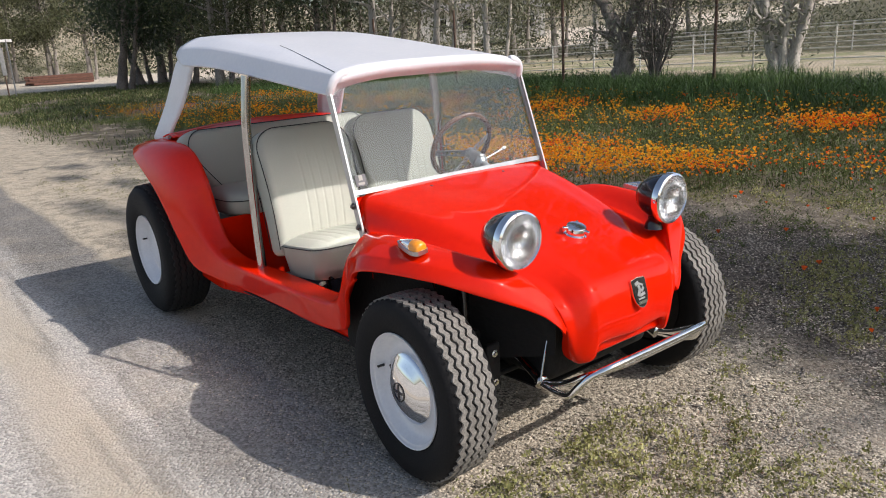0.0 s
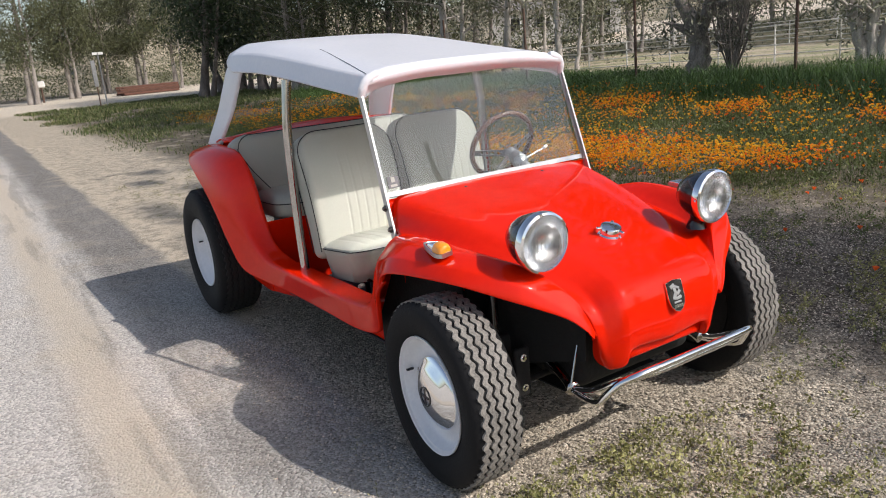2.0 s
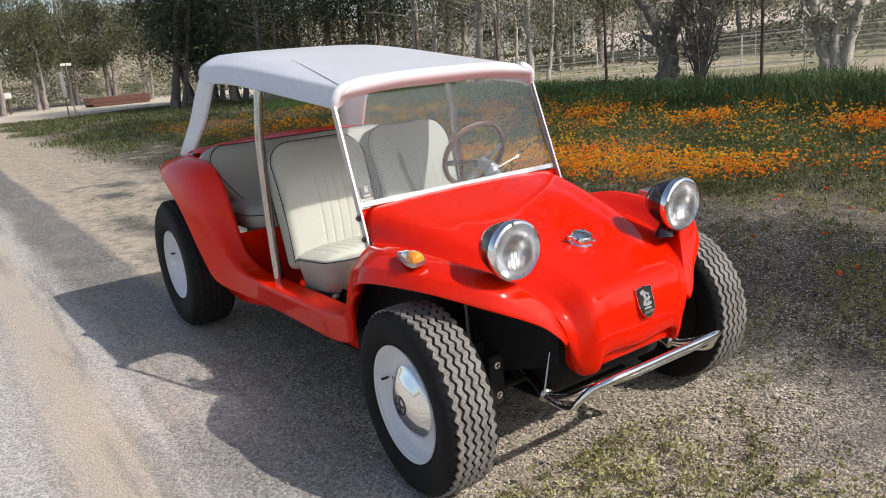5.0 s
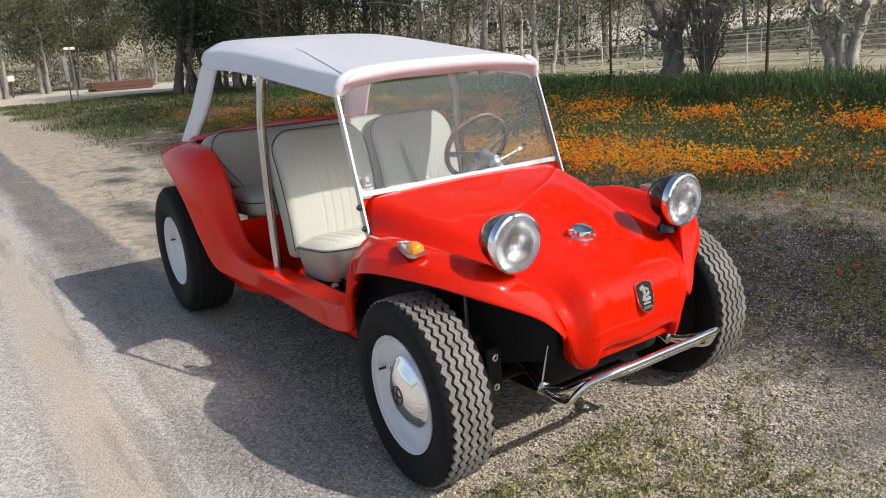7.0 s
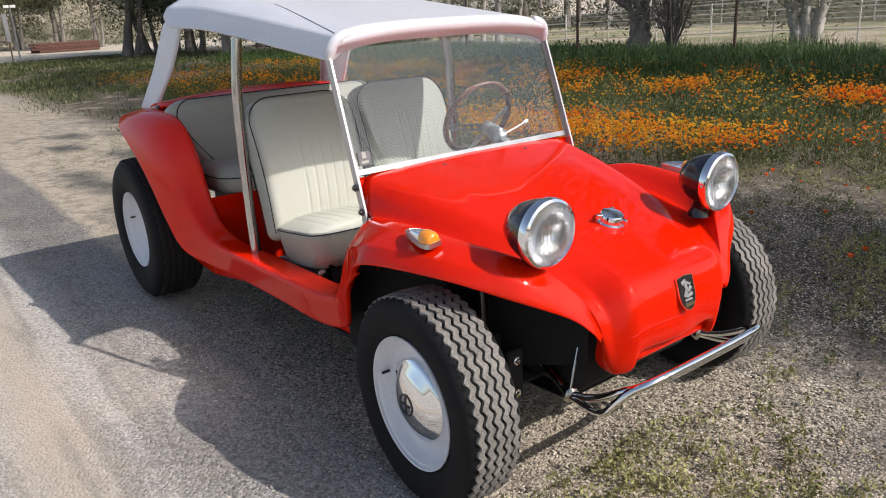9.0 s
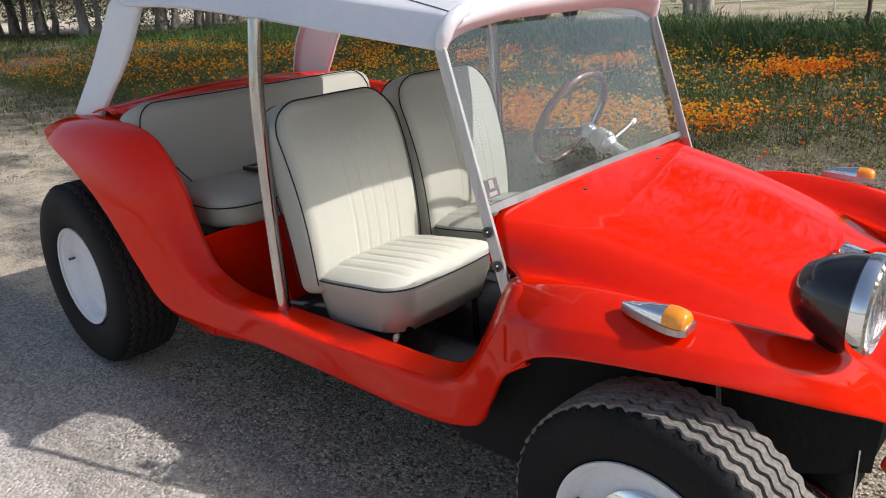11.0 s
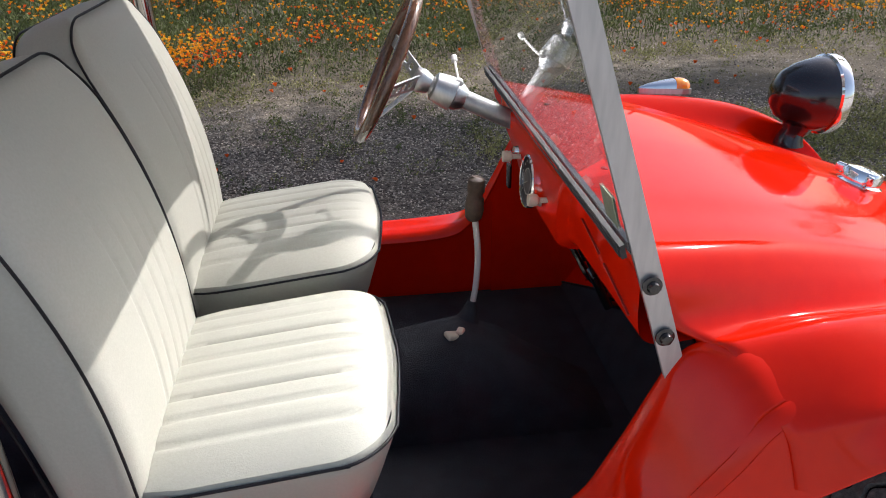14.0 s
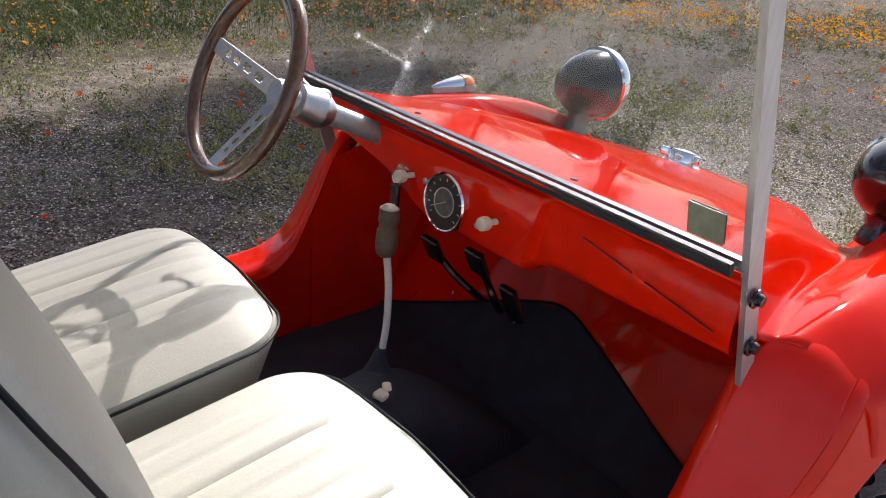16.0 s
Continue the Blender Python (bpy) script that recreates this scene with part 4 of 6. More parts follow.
# extra foliage on the forked tree, above the view, added to shade the grass
ends = []
for k in range(110):
    gx0, gy0, hh = sc.uniform(-26, -7.5), sc.uniform(2.2, 8.2), sc.uniform(7, 9)
    ends.append((gx0 + 1.076 * hh + 11.1, gy0 + .539 * hh - 14.4, hh))
ends = np.array(ends)
tw = [tube(spline([(.9, .5, 5.1), (np.array((.9, .4, 6.5)) + e) / 2 + (0, 0, .6), e], 7), np.linspace(.035, .010, 7), 5) for e in ends[::14]]
part("high_branchwork", mesh_of(*joined(*tw), angle=60), BARK, forked)["kind"] = "stuff"
part("high_crown", leaves_at(ends, .6, 12500, .27, 321, .6), LEAF_PALE, forked)

# tall gum added for shade; crown spread out of view over the verge grass
tall = tree("tall_gum", "tall gum tree whose high crown shades the grass", bearing(150, 37),
            [([(0, 0, -.1), (.1, -.1, 3), (.4, -.2, 6), (.6, -.3, 10)], .26, .08)], 0, 0, .1, .5, BARK, LEAF, 330)
bx, by, _ = bearing(150, 37)
ends = []
for k in range(130):
    gx0 = sc.uniform(-44, -9)
    gy0, hh = sc.uniform(1.7 + .06 * (-9 - gx0), 4.5 + .22 * (-9 - gx0)), sc.uniform(8.5, 10.5)
    ends.append((gx0 + 1.076 * hh - bx, gy0 + .539 * hh - by, hh))
ends = np.array(ends)
tw = [tube(spline([(.4, -.2, 6.0), (np.array((.5, -.3, 7.5)) + e) / 2 + (0, 0, 1.2), e], 7), np.linspace(.05, .010, 7), 5) for e in ends[::9]]
part("branchwork", mesh_of(*joined(*tw), angle=60), BARK, tall)["kind"] = "stuff"
part("crown", leaves_at(ends, .75, 11000, .30, 331, .6), LEAF, tall)

# ---- the buggy ----
buggy = thing("dune_buggy", "red fibreglass dune buggy with white hardtop parked on gravel verge", "dune buggy")

# hood, nose and front fenders in one moulding: lines from windscreen base to front lip, centre to fender lip
FRONT = [
    [(-.53, 0, .885), (-.2, 0, .832), (.14, 0, .742), (.32, 0, .684), (.402, 0, .645), (.430, 0, .56), (.418, 0, .445), (.375, 0, .435)],
    [(-.525, -.24, .882), (-.2, -.22, .828), (.13, -.19, .735), (.305, -.17, .678), (.392, -.170, .638), (.422, -.165, .55), (.410, -.160, .448), (.37, -.160, .438)],
    [(-.52, -.34, .878), (-.2, -.30, .822), (.12, -.25, .732), (.295, -.212, .671), (.384, -.215, .628), (.414, -.208, .535), (.402, -.188, .402), (.358, -.184, .384)],
    [(-.508, -.445, .870), (-.2, -.38, .814), (.10, -.315, .728), (.278, -.25, .658), (.366, -.243, .608), (.394, -.236, .515), (.384, -.220, .390), (.340, -.213, .376)],
    [(-.485, -.482, .835), (-.2, -.42, .785), (.10, -.35, .716), (.272, -.28, .642), (.354, -.262, .586), (.380, -.254, .50), (.368, -.240, .394), (.32, -.228, .380)],
    [(-.455, -.498, .775), (-.2, -.452, .745), (.09, -.405, .705), (.272, -.32, .640), (.350, -.284, .582), (.374, -.273, .507), (.360, -.260, .43), (.31, -.245, .41)],
    [(-.41, -.51, .752), (-.2, -.478, .752), (.09, -.435, .718), (.271, -.352, .653), (.342, -.304, .592), (.367, -.288, .530), (.362, -.276, .475), (.33, -.266, .465)],
    [(-0.385, -0.546, 0.752), (-0.19, -0.55, 0.786), (0.08, -0.5, 0.768), (0.235, -0.41, 0.722), (0.315, -0.335, 0.638), (0.35, -0.3, 0.565), (0.366, -0.287, 0.52), (0.36, -0.285, 0.51)],
    [(-0.357, -0.625, 0.702), (-0.19, -0.643, 0.746), (0.085, -0.592, 0.752), (0.24, -0.495, 0.712), (0.32, -0.36, 0.62), (0.358, -0.318, 0.562), (0.372, -0.295, 0.515), (0.364, -0.29, 0.508)],
    [(-0.345, -0.645, 0.668), (-0.19, -0.664, 0.726), (0.09, -0.617, 0.736), (0.245, -0.510, 0.69), (0.325, -0.375, 0.605), (0.362, -0.325, 0.55), (0.374, -0.299, 0.51), (0.366, -0.293, 0.503)],
    [(-0.333, -0.660, 0.594), (-0.20, -0.688, 0.688), (0.09, -0.636, 0.706), (0.25, -0.512, 0.652), (0.328, -0.38, 0.585), (0.364, -0.328, 0.54), (0.375, -0.3, 0.505), (0.367, -0.294, 0.5)],
    [(-0.33, -0.640, 0.592), (-0.20, -0.666, 0.684), (0.085, -0.612, 0.70), (0.235, -0.490, 0.647), (0.313, -0.364, 0.58), (0.35, -0.317, 0.535), (0.363, -0.294, 0.5), (0.36, -0.29, 0.497)],
]
fv, ff = mirrored(*loft(FRONT, 71, 89))
front = part("front_body", mesh_of(fv, ff, angle=70), PAINT, buggy, "glossy red moulded hood and front fenders")
thick(front, 0.006)
thick(part("nose_recess", mesh_of(*loft([[(.372, y, .440), (.378, y, .432), (.378, y, .415), (.376, y, .395), (.35, y, .385)] for y in (-.185, -.06, .06, .185)], 10, 6)), PAINT, buggy, "set-back red panel under the nose"), .005)
# side strip: from the fender round the door opening, along the sill and up over the rear wheel
INNER = [(-.345, -.508, .747), (-.400, -.511, .7485), (-.44, -.507, .715), (-.50, -.508, .59), (-.56, -.508, .49), (-.66, -.508, .452), (-1.0, -.512, .445), (-1.33, -.52, .442),
         (-1.52, -.54, .455), (-1.64, -.57, .53), (-1.70, -.585, .66), (-1.75, -.595, .83), (-1.88, -.59, .94), (-2.1, -.575, .975), (-2.4, -.55, .975), (-2.62, -.5, .96)]
MID = [(-.295, -.613, .726), (-.357, -.6255, .700), (-.402, -.628, .635), (-.465, -.617, .54), (-.54, -.608, .47), (-.66, -.61, .448), (-1.0, -.615, .44), (-1.33, -.625, .44),
       (-1.55, -.64, .46), (-1.70, -.655, .55), (-1.80, -.665, .68), (-1.90, -.67, .82), (-2.05, -.67, .92), (-2.25, -.66, .955), (-2.45, -.645, .955), (-2.65, -.62, .935)]
OUTER = [(-.270, -.667, .638), (-.333, -.6595, .5925), (-.365, -.652, .55), (-.412, -.630, .47), (-.48, -.608, .38), (-.66, -.61, .345), (-1.0, -.61, .34), (-1.33, -.62, .34),
         (-1.6, -.655, .35), (-1.78, -.70, .39), (-1.88, -.725, .52), (-1.98, -.735, .65), (-2.12, -.735, .76), (-2.3, -.725, .835), (-2.5, -.70, .885), (-2.67, -.65, .91)]
I, M, O = (np.array(a) for a in (INNER, MID, OUTER))
soft = np.array([.16] * 8 + [.22, .35, .6, .75, .85, .85, .85, .85])[:, None]      # rounding of the shoulder, sill to rear fender
Ms = M + np.array([0] * 9 + [.004, .010, .014, .018, .018, .016, .012])[:, None] * (0, -1, .6)
A0, B0 = Ms + (I - Ms) * soft, Ms + (O - Ms) * soft
crown_in = I * .5 + A0 * .5
crown_in[:2] += (0, 0, .0115)      # the fender's roundness carried over the door edge
strip = [I + (0, .014, -.022), I + (0, .004, -.006), I * .92 + A0 * .08, crown_in, A0] + [A0 * (1 - u) ** 2 + 2 * Ms * u * (1 - u) + B0 * u * u for u in (.2, .4, .6, .8)] + [B0, B0 * .5 + O * .5, B0 * .08 + O * .92, O + (0, .002, 0), O + (0, .012, 0)]
sv, sf = loft(strip, 141, 56)
for s in (1, -1):
    v = sv * (1, s, 1)
    ob = part("side_body", mesh_of(v, [q[::s] for q in sf], angle=60), PAINT, buggy, "glossy red sill and rear fender")
    thick(ob, 0.005)

# rear deck and tail closing the tub
deck = loft([[(-2.2, y * .57, 1.0 + .035 * (1 - y * y)), (-2.30, y * .56, 1.012 + .035 * (1 - y * y)), (-2.45, y * .55, .98 + .02 * (1 - y * y)), (-2.62, y * .5, .95), (-2.78, y * .46, .80), (-2.85, y * .44, .6)]
             for y in (-1, -.6, -.2, .2, .6, 1)], 30, 20)
thick(part("rear_deck", mesh_of(*deck), PAINT, buggy), .006)

thick(part("rear_ledge", mesh_of(*loft([[(-2.10, y * .54, .975 + .03 * (1 - y * y)), (-2.14, y * .55, 1.0 + .03 * (1 - y * y)), (-2.24, y * .56, 1.012 + .035 * (1 - y * y))] for y in (-1, -.6, -.2, .2, .6, 1)], 8, 20)), PAINT, buggy, "red ledge behind the bench"), .005)

# tub: floor, side walls, bulkheads
def slab(name, pts, material, label="", t=.006):
    ob = part(name, mesh_of(np.array(pts, float), [tuple(range(len(pts)))], False), material, buggy, label)
    return thick(ob, t, 0)

slab("floor_pan", [(-1.7, -.55, .262), (-.30, -.5, .262), (-.30, .5, .262), (-1.7, .55, .262)], CARPET, "black carpeted floor")
def toe(y, z):
    return (-.30 + (z - .262) * .65, y, z)
slab("toe_board", [(-.30, -.5, .262), toe(-.49, .31), toe(-.31, .365), toe(-.11, .435), toe(0, .462), toe(.1, .437), toe(.3, .352), toe(.49, .275), (-.30, .5, .262)], CARPET)
slab("bulkhead", [toe(-.49, .31), toe(-.31, .365), toe(-.11, .435), toe(0, .462), toe(.1, .437), toe(.3, .352), toe(.49, .275), (-.08, .46, .60), (-.08, -.46, .60)], PAINT)
slab("firewall", [(-.08, -.46, .60), (-.12, -.38, .70), (-.12, .38, .70), (-.08, .46, .60)], PAINT)
base = I.copy()
base[:, 2] = .25
base[:, 1] = np.minimum(base[:, 1] + .01, -.49)
mid_wall = I * .5 + base * .5
wv0, wf0 = loft([I[1:] + (0, .008, -.008), I[1:] + (0, .012, -.03), mid_wall[1:], base[1:]], 90, 14)
for s in (-1, 1):
    thick(part("inner_wall", mesh_of(wv0 * (1, s, 1), [q[::s] for q in wf0], angle=60), PAINT, buggy, "red inner body side"), .004)
    slab("kick_panel", [(-.50, s * .495, .25), (-.50, s * .497, .56), (-.45, s * .495, .69), (-.36, s * .485, .715), (-.14, s * .445, .70), (-.08, s * .46, .60), (-.30, s * .495, .25)], PAINT)
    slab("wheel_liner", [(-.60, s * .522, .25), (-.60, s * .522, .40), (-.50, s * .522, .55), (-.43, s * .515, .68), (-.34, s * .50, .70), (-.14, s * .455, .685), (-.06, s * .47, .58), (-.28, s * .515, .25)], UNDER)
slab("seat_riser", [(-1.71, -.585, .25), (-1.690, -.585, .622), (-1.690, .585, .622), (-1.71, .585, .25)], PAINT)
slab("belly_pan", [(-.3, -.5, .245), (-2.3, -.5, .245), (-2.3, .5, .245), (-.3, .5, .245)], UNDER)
tun = loft([[(-.34, y, .26), (-.6, y, .26 + 1.33 * h), (-.75, y, .26 + 1.33 * h), (-1.0, y, .26 + h), (-1.66, y, .26 + h)] for y, h in ((-.11, 0), (-.10, .09), (-.06, .14), (0, .15), (.06, .14), (.10, .09), (.11, 0))], 10, 20)
part("centre_tunnel", mesh_of(*tun), CARPET, buggy)
edge_line = spline([toe(-.49, .31), toe(-.31, .365), toe(-.11, .435), toe(0, .462), toe(.1, .437), toe(.3, .352), toe(.49, .275)], 60)
part("carpet_binding", mesh_of(*tube(edge_line + (-.006, 0, .002), .0035, 8)), PIPING, buggy, "black carpet binding")

# dashboard
rows = []
for y in (-.50, -.40, -.30, -.22, -.20, -.195, -.19, -.185, -.18, -.16, -.08, .04, .1, .2, .3, .42, .52):
    pod = .016 / (1 + math.exp((abs(y - .08) - .27) / .004))
    low = float(np.interp(y, (-.5, -.21, -.18, .10, .21, .31, .52), (.748, .738, .716, .716, .762, .782, .79)))
    lean = .25 * math.exp(-((y + .19) / .03) ** 2)
    rows.append([(x, y + lean * (.857 - z), z) for x, z in ((-.50, .868), (-.506, .857), (-.500 - pod, .84), (-.496 - pod, low + .03), (-.487 - pod, low + .004), (-.46, low - .006), (-.40, low))])
part("dashboard", mesh_of(*loft(rows, 40, 60), angle=80), PAINT, buggy, "red dashboard moulding")


def disc(name, at, way, profile, material, parent, label="", n=40):
    """A turned piece whose axis starts at a point and runs along a direction."""
    q = Vector(way).to_track_quat("Z", "Y").to_matrix().to_4x4()
    return part(name, mesh_of(*lathe(profile, n, "z"), angle=35), material, parent, label, Matrix.Translation(at) @ q)


DASH_WAY = (-1, 0, .08)
speedo = disc("speedometer", (-.514, .027, .771), DASH_WAY, [(.052, 0), (.052, .009), (.0495, .012), (.047, .011), (.0465, .006)], CHROME, buggy, "round black speedometer with chrome bezel")
disc("dial", (0, 0, 0), (0, 0, 1), [(0, .007), (.047, .007), (.0471, .004)], DIAL, speedo)
disc("inner_ring", (0, 0, .0075), (0, 0, 1), [(.026, 0), (.026, .0015), (.024, .0015), (.024, 0)], DIALMARK, speedo)
for k in range(11):
    a = radians(-130 + 26 * k)
    part("tick_mark", mesh_of(*box((-.0010, .037, .0072), (.0010, .042, .0085)), smooth=False), DIALMARK, speedo, at=pose(0, 0, 0, 0, 0, math.degrees(a)))
disc("dial_centre", (0, 0, .0075), (0, 0, 1), [(0, .001), (.023, .001), (.0235, 0)], mat("dial_grey", (0.05, 0.05, 0.045), (0.12, 0.12, 0.11), rough=0.35, scale=60), speedo)
part("needle", mesh_of(*box((-.001, -.006, .009), (.001, .034, .010)), smooth=False), DIALMARK, speedo, at=pose(0, 0, 0, 0, 0, 118))
KNOBP = [(0, .0), (.005, 0), (.005, .018), (.010, .022), (.012, .030), (.011, .038), (0, .040)]
disc("pull_knob", (-.511, -.094, .782), DASH_WAY, KNOBP, KNOB, buggy, "cream pull knob")
disc("pull_knob", (-.514, .122, .788), DASH_WAY, KNOBP, KNOB, buggy, "cream pull knob")
for y, z in ((.085, .79), (-.055, .76)):
    disc("warning_light", (-.515, y, z), DASH_WAY, [(0, .006), (.005, .005), (.006, 0)], DIALMARK, buggy)
disc("switch_hole", (-.504, -.15, .782), DASH_WAY, [(0, .004), (.006, .003), (.008, 0)], BLACK, buggy)
key = disc("ignition_key", (-.514, .15, .79), DASH_WAY, [(0, .012), (.010, .010), (.013, 0)], CHROME, buggy, "ignition key with dark fob")
part("key_ring", mesh_of(*tube([(0, .014 * math.cos(a), .014 * math.sin(a)) for a in np.arange(24) * math.pi / 12], .0015, 6, True)), CHROME, key, at=key.matrix_basis.inverted() @ pose(-.53, .15, .776))
part("key_fob", mesh_of(*rbox(.004, .011, .026, .003, 2)), BLACK, key, at=key.matrix_basis.inverted() @ pose(-.532, .15, .738))

# steering wheel and column
HUB = Vector((-.752, .256, .943))
AXIS = Vector((-.905, .05, .425)).normalized()
wheel_m = Matrix.Translation(HUB) @ AXIS.to_track_quat("Z", "Y").to_matrix().to_4x4()
sw = part("steering_wheel", mesh_of(*lathe([(0, -.040), (.022, -.040), (.025, -.045), (.026, -.056), (.020, -.075), (0, -.075)], 32, "z")), ALU, buggy, "three-spoke steering wheel with walnut rim", wheel_m)
ang = np.arange(96) * 2 * math.pi / 96
part("wheel_rim", mesh_of(*tube(np.stack([.156 * np.cos(ang), .156 * np.sin(ang), .02 + 0 * ang], 1), .0125, 14, True)), WOOD, sw, "polished brown wooden rim")
def drilled(x0, x1, w0, w1, holes, t):
    """A flat tapering spoke along x with round holes through it."""
    xs = np.linspace(x0, x1, 61)
    pts, faces = [], []
    bm = bmesh.new()
    n = 9
    for x in xs:
        w = w0 + (w1 - w0) * (x - x0) / (x1 - x0)
        pts.append([bm.verts.new((x, w * k / (n - 1) * 2 - w, -.046 + (x - x0) * .50)) for k in range(n)])
    for i in range(60):
        for k in range(n - 1):
            cx, cy = (xs[i] + xs[i + 1]) / 2, (pts[i][k].co.y + pts[i][k + 1].co.y) / 2
            if all(math.hypot(cx - hx, cy) > hr for hx, hr in holes):
                bm.faces.new((pts[i][k], pts[i + 1][k], pts[i + 1][k + 1], pts[i][k + 1]))
    for v in [v for v in bm.verts if not v.link_faces]:
        bm.verts.remove(v)
    me = bpy.data.meshes.new("mesh")
    bm.to_mesh(me)
    bm.free()
    return me

for a in (168, 271, 352):
    ob = part("spoke", drilled(.022, .150, .017, .0135, ((.05, .0085), (.075, .0085), (.097, .0075), (.117, .0065)), .003), ALU, sw, "drilled aluminium spoke", pose(0, 0, 0, 0, 0, a))
    thick(ob, .003, 0)
hub_end = HUB - AXIS * .27
col = part("steering_column", mesh_of(*tube([HUB - AXIS * .07, HUB - AXIS * .08, hub_end], [.012, .0195, .0205], 24)), COLUMN, buggy, "grey steering column")
part("column_shroud", mesh_of(*tube([HUB - AXIS * .082, HUB - AXIS * .085, HUB - AXIS * .128, HUB - AXIS * .131, HUB - AXIS * .142, HUB - AXIS * .155], [.024, .030, .036, .031, .030, .022], 28)), ALU, col)
S = HUB - AXIS * .145
part("turn_stalk", mesh_of(*joined(tube([S + Vector((0, .01, .015)), S + Vector((.004, .06, .030)), S + Vector((.006, .125, .050))], [.0035, .003, .003], 8), moved(rbox(.007, .012, .007, .006, 1), pose(*(S + Vector((.006, .130, .052))), 20, 0, 0)))), SHIFT, col, "pale turn-signal stalk")
part("column_switch", mesh_of(*moved(rbox(.016, .014, .016, .010, 2), pose(*(HUB - AXIS * .135 + Vector((0, -.004, .022)))))), COLUMN, col)

# gear lever and handbrake
lever = part("gear_lever", mesh_of(*tube(spline([(-.626, .044, .49), (-.617, .045, .55), (-.614, .048, .62), (-.621, .050, .70)], 16), .0065, 12)), SHIFT, buggy, "white gear lever with brown grip")
part("gear_grip", mesh_of(*tube([(-.623, .050, .688), (-.623, .050, .693), (-.621, .051, .71), (-.62, .051, .733), (-.62, .051, .737), (-.619, .051, .744), (-.618, .052, .749), (-.617, .052, .772), (-.616, .052, .778)], [.012, .0165, .019, .018, .0150, .0150, .0178, .0165, .008], 20)), GRIP, lever)
part("gear_boot", mesh_of(*tube([(-.645, .036, .43), (-.640, .038, .45), (-.632, .042, .475), (-.626, .044, .505)], [.045, .032, .018, .009], 18)), CARPET, lever)
part("floor_clip", mesh_of(*joined(moved(rbox(.018, .012, .006, .005, 2), pose(-.676, -.030, .470, 10, 20, 30)), moved(rbox(.010, .008, .006, .005, 2), pose(-.660, -.022, .474, 0, -10, 60)))), KNOB, buggy, "cream clip on the tunnel")
disc("tunnel_bolt", (-.655, -.035, .458), (0, 0, 1), [(.011, 0), (.011, .004), (.006, .005), (.006, .010), (0, .010)], POLISHED, buggy, n=14)
for px, py, pz, w, h in ((-.40, .186, .585, .024, .030), (-.40, .055, .612, .024, .030), (-.38, -.030, .555, .020, .045)):
    ped = part("pedal", mesh_of(*moved(rbox(.008, w, h, .006, 2), pose(px, py, pz, 0, -25, 0))), BLACK, buggy, "black foot pedal")
    part("pedal_arm", mesh_of(*tube(spline([(px + .01, py, pz - .01), (px + .03, py * .75 + .008, pz - .05), (-.345, py * .45 + .01, .500), (-.21, py * .45 + .125, .400)], 12), .008, 8)), BLACK, ped)
for py, pz in ((.40, .318), (.30, .362), (.20, .404)):
    disc("bulkhead_screw", toe(py, pz + .012), (-1, 0, .65), [(.006, 0), (.006, .003), (0, .004)], POLISHED, buggy, n=12)

# windscreen: flat glass between aluminium side bars
WT, WB = Vector((-.632, 0, 1.285)), Vector((-.512, 0, .872))
def on_screen(y, k):
    p = WB.lerp(WT, k)
    return Vector((p.x, y, p.z))

wing = Vector((WT.z - WB.z, 0, -(WT.x - WB.x))).normalized()
pane = [on_screen(-.502, .02), on_screen(.502, .02), on_screen(.489, .985), on_screen(-.489, .985)]
gv = np.array([p + wing * d for d in (-.0025, .0025) for p in pane])
screen = part("windscreen", mesh_of(gv, [(3, 2, 1, 0), (4, 5, 6, 7), (0, 1, 5, 4), (1, 2, 6, 5), (2, 3, 7, 6), (3, 0, 4, 7)], False), GLASS, buggy, "flat clear windscreen glass")
screen.visible_shadow = False
def bar(a, b, side, w, t):
    """A flat bar from a to b, w wide along side, t thick."""
    a, b, side = Vector(a), Vector(b), Vector(side).normalized()
    n = (b - a).cross(side).normalized()
    v = [p + side * (sx * w / 2) + n * (sn * t / 2) for p in (a, b) for sx, sn in ((-1, -1), (1, -1), (1, 1), (-1, 1))]
    return np.array(v), [(0, 1, 2, 3), (7, 6, 5, 4), (0, 4, 5, 1), (1, 5, 6, 2), (2, 6, 7, 3), (3, 7, 4, 0)]

for s in (-1, 1):
    post = part("screen_post", mesh_of(*bar((-.437, s * .508, .69), (-.622, s * .494, 1.252), wing, .030, .008), smooth=False), POST, buggy, "bolted flat aluminium windscreen post")
    part("post_inner_channel", mesh_of(*bar((-.507, s * .5005, .87), (-.623, s * .4865, 1.252), wing, .010, .005), smooth=False), POST, post)
    for (x, z) in ((-.463, .762), (-.489, .84)):
        part("bolt", mesh_of(*moved(lathe([(0, .012), (.007, .011), (.0085, .006), (.0085, .004), (.013, .003), (.013, 0)], 14, "z"), pose(x, s * .512, z, -90 * s, 0, 0))), BLACK, post, "black bolt and washer")
part("screen_base_channel", mesh_of(*bar(on_screen(-.497, .022) + wing * .0075, on_screen(.497, .022) + wing * .0075, (WT - WB), .019, .007), smooth=False), ALU, buggy, "aluminium channel under the glass")
gasket = part("screen_gasket", mesh_of(*bar(on_screen(-.490, .020) - wing * .008, on_screen(.490, .020) - wing * .008, (WT - WB), .019, .007), smooth=False), GASKET, buggy, "ribbed grey rubber screen gasket")
for k in (.004, .020, .036):
    part("gasket_rib", mesh_of(*tube([on_screen(-.485, k) - wing * .0118, on_screen(.485, k) - wing * .0118], .0018, 6)), GASKET, gasket)
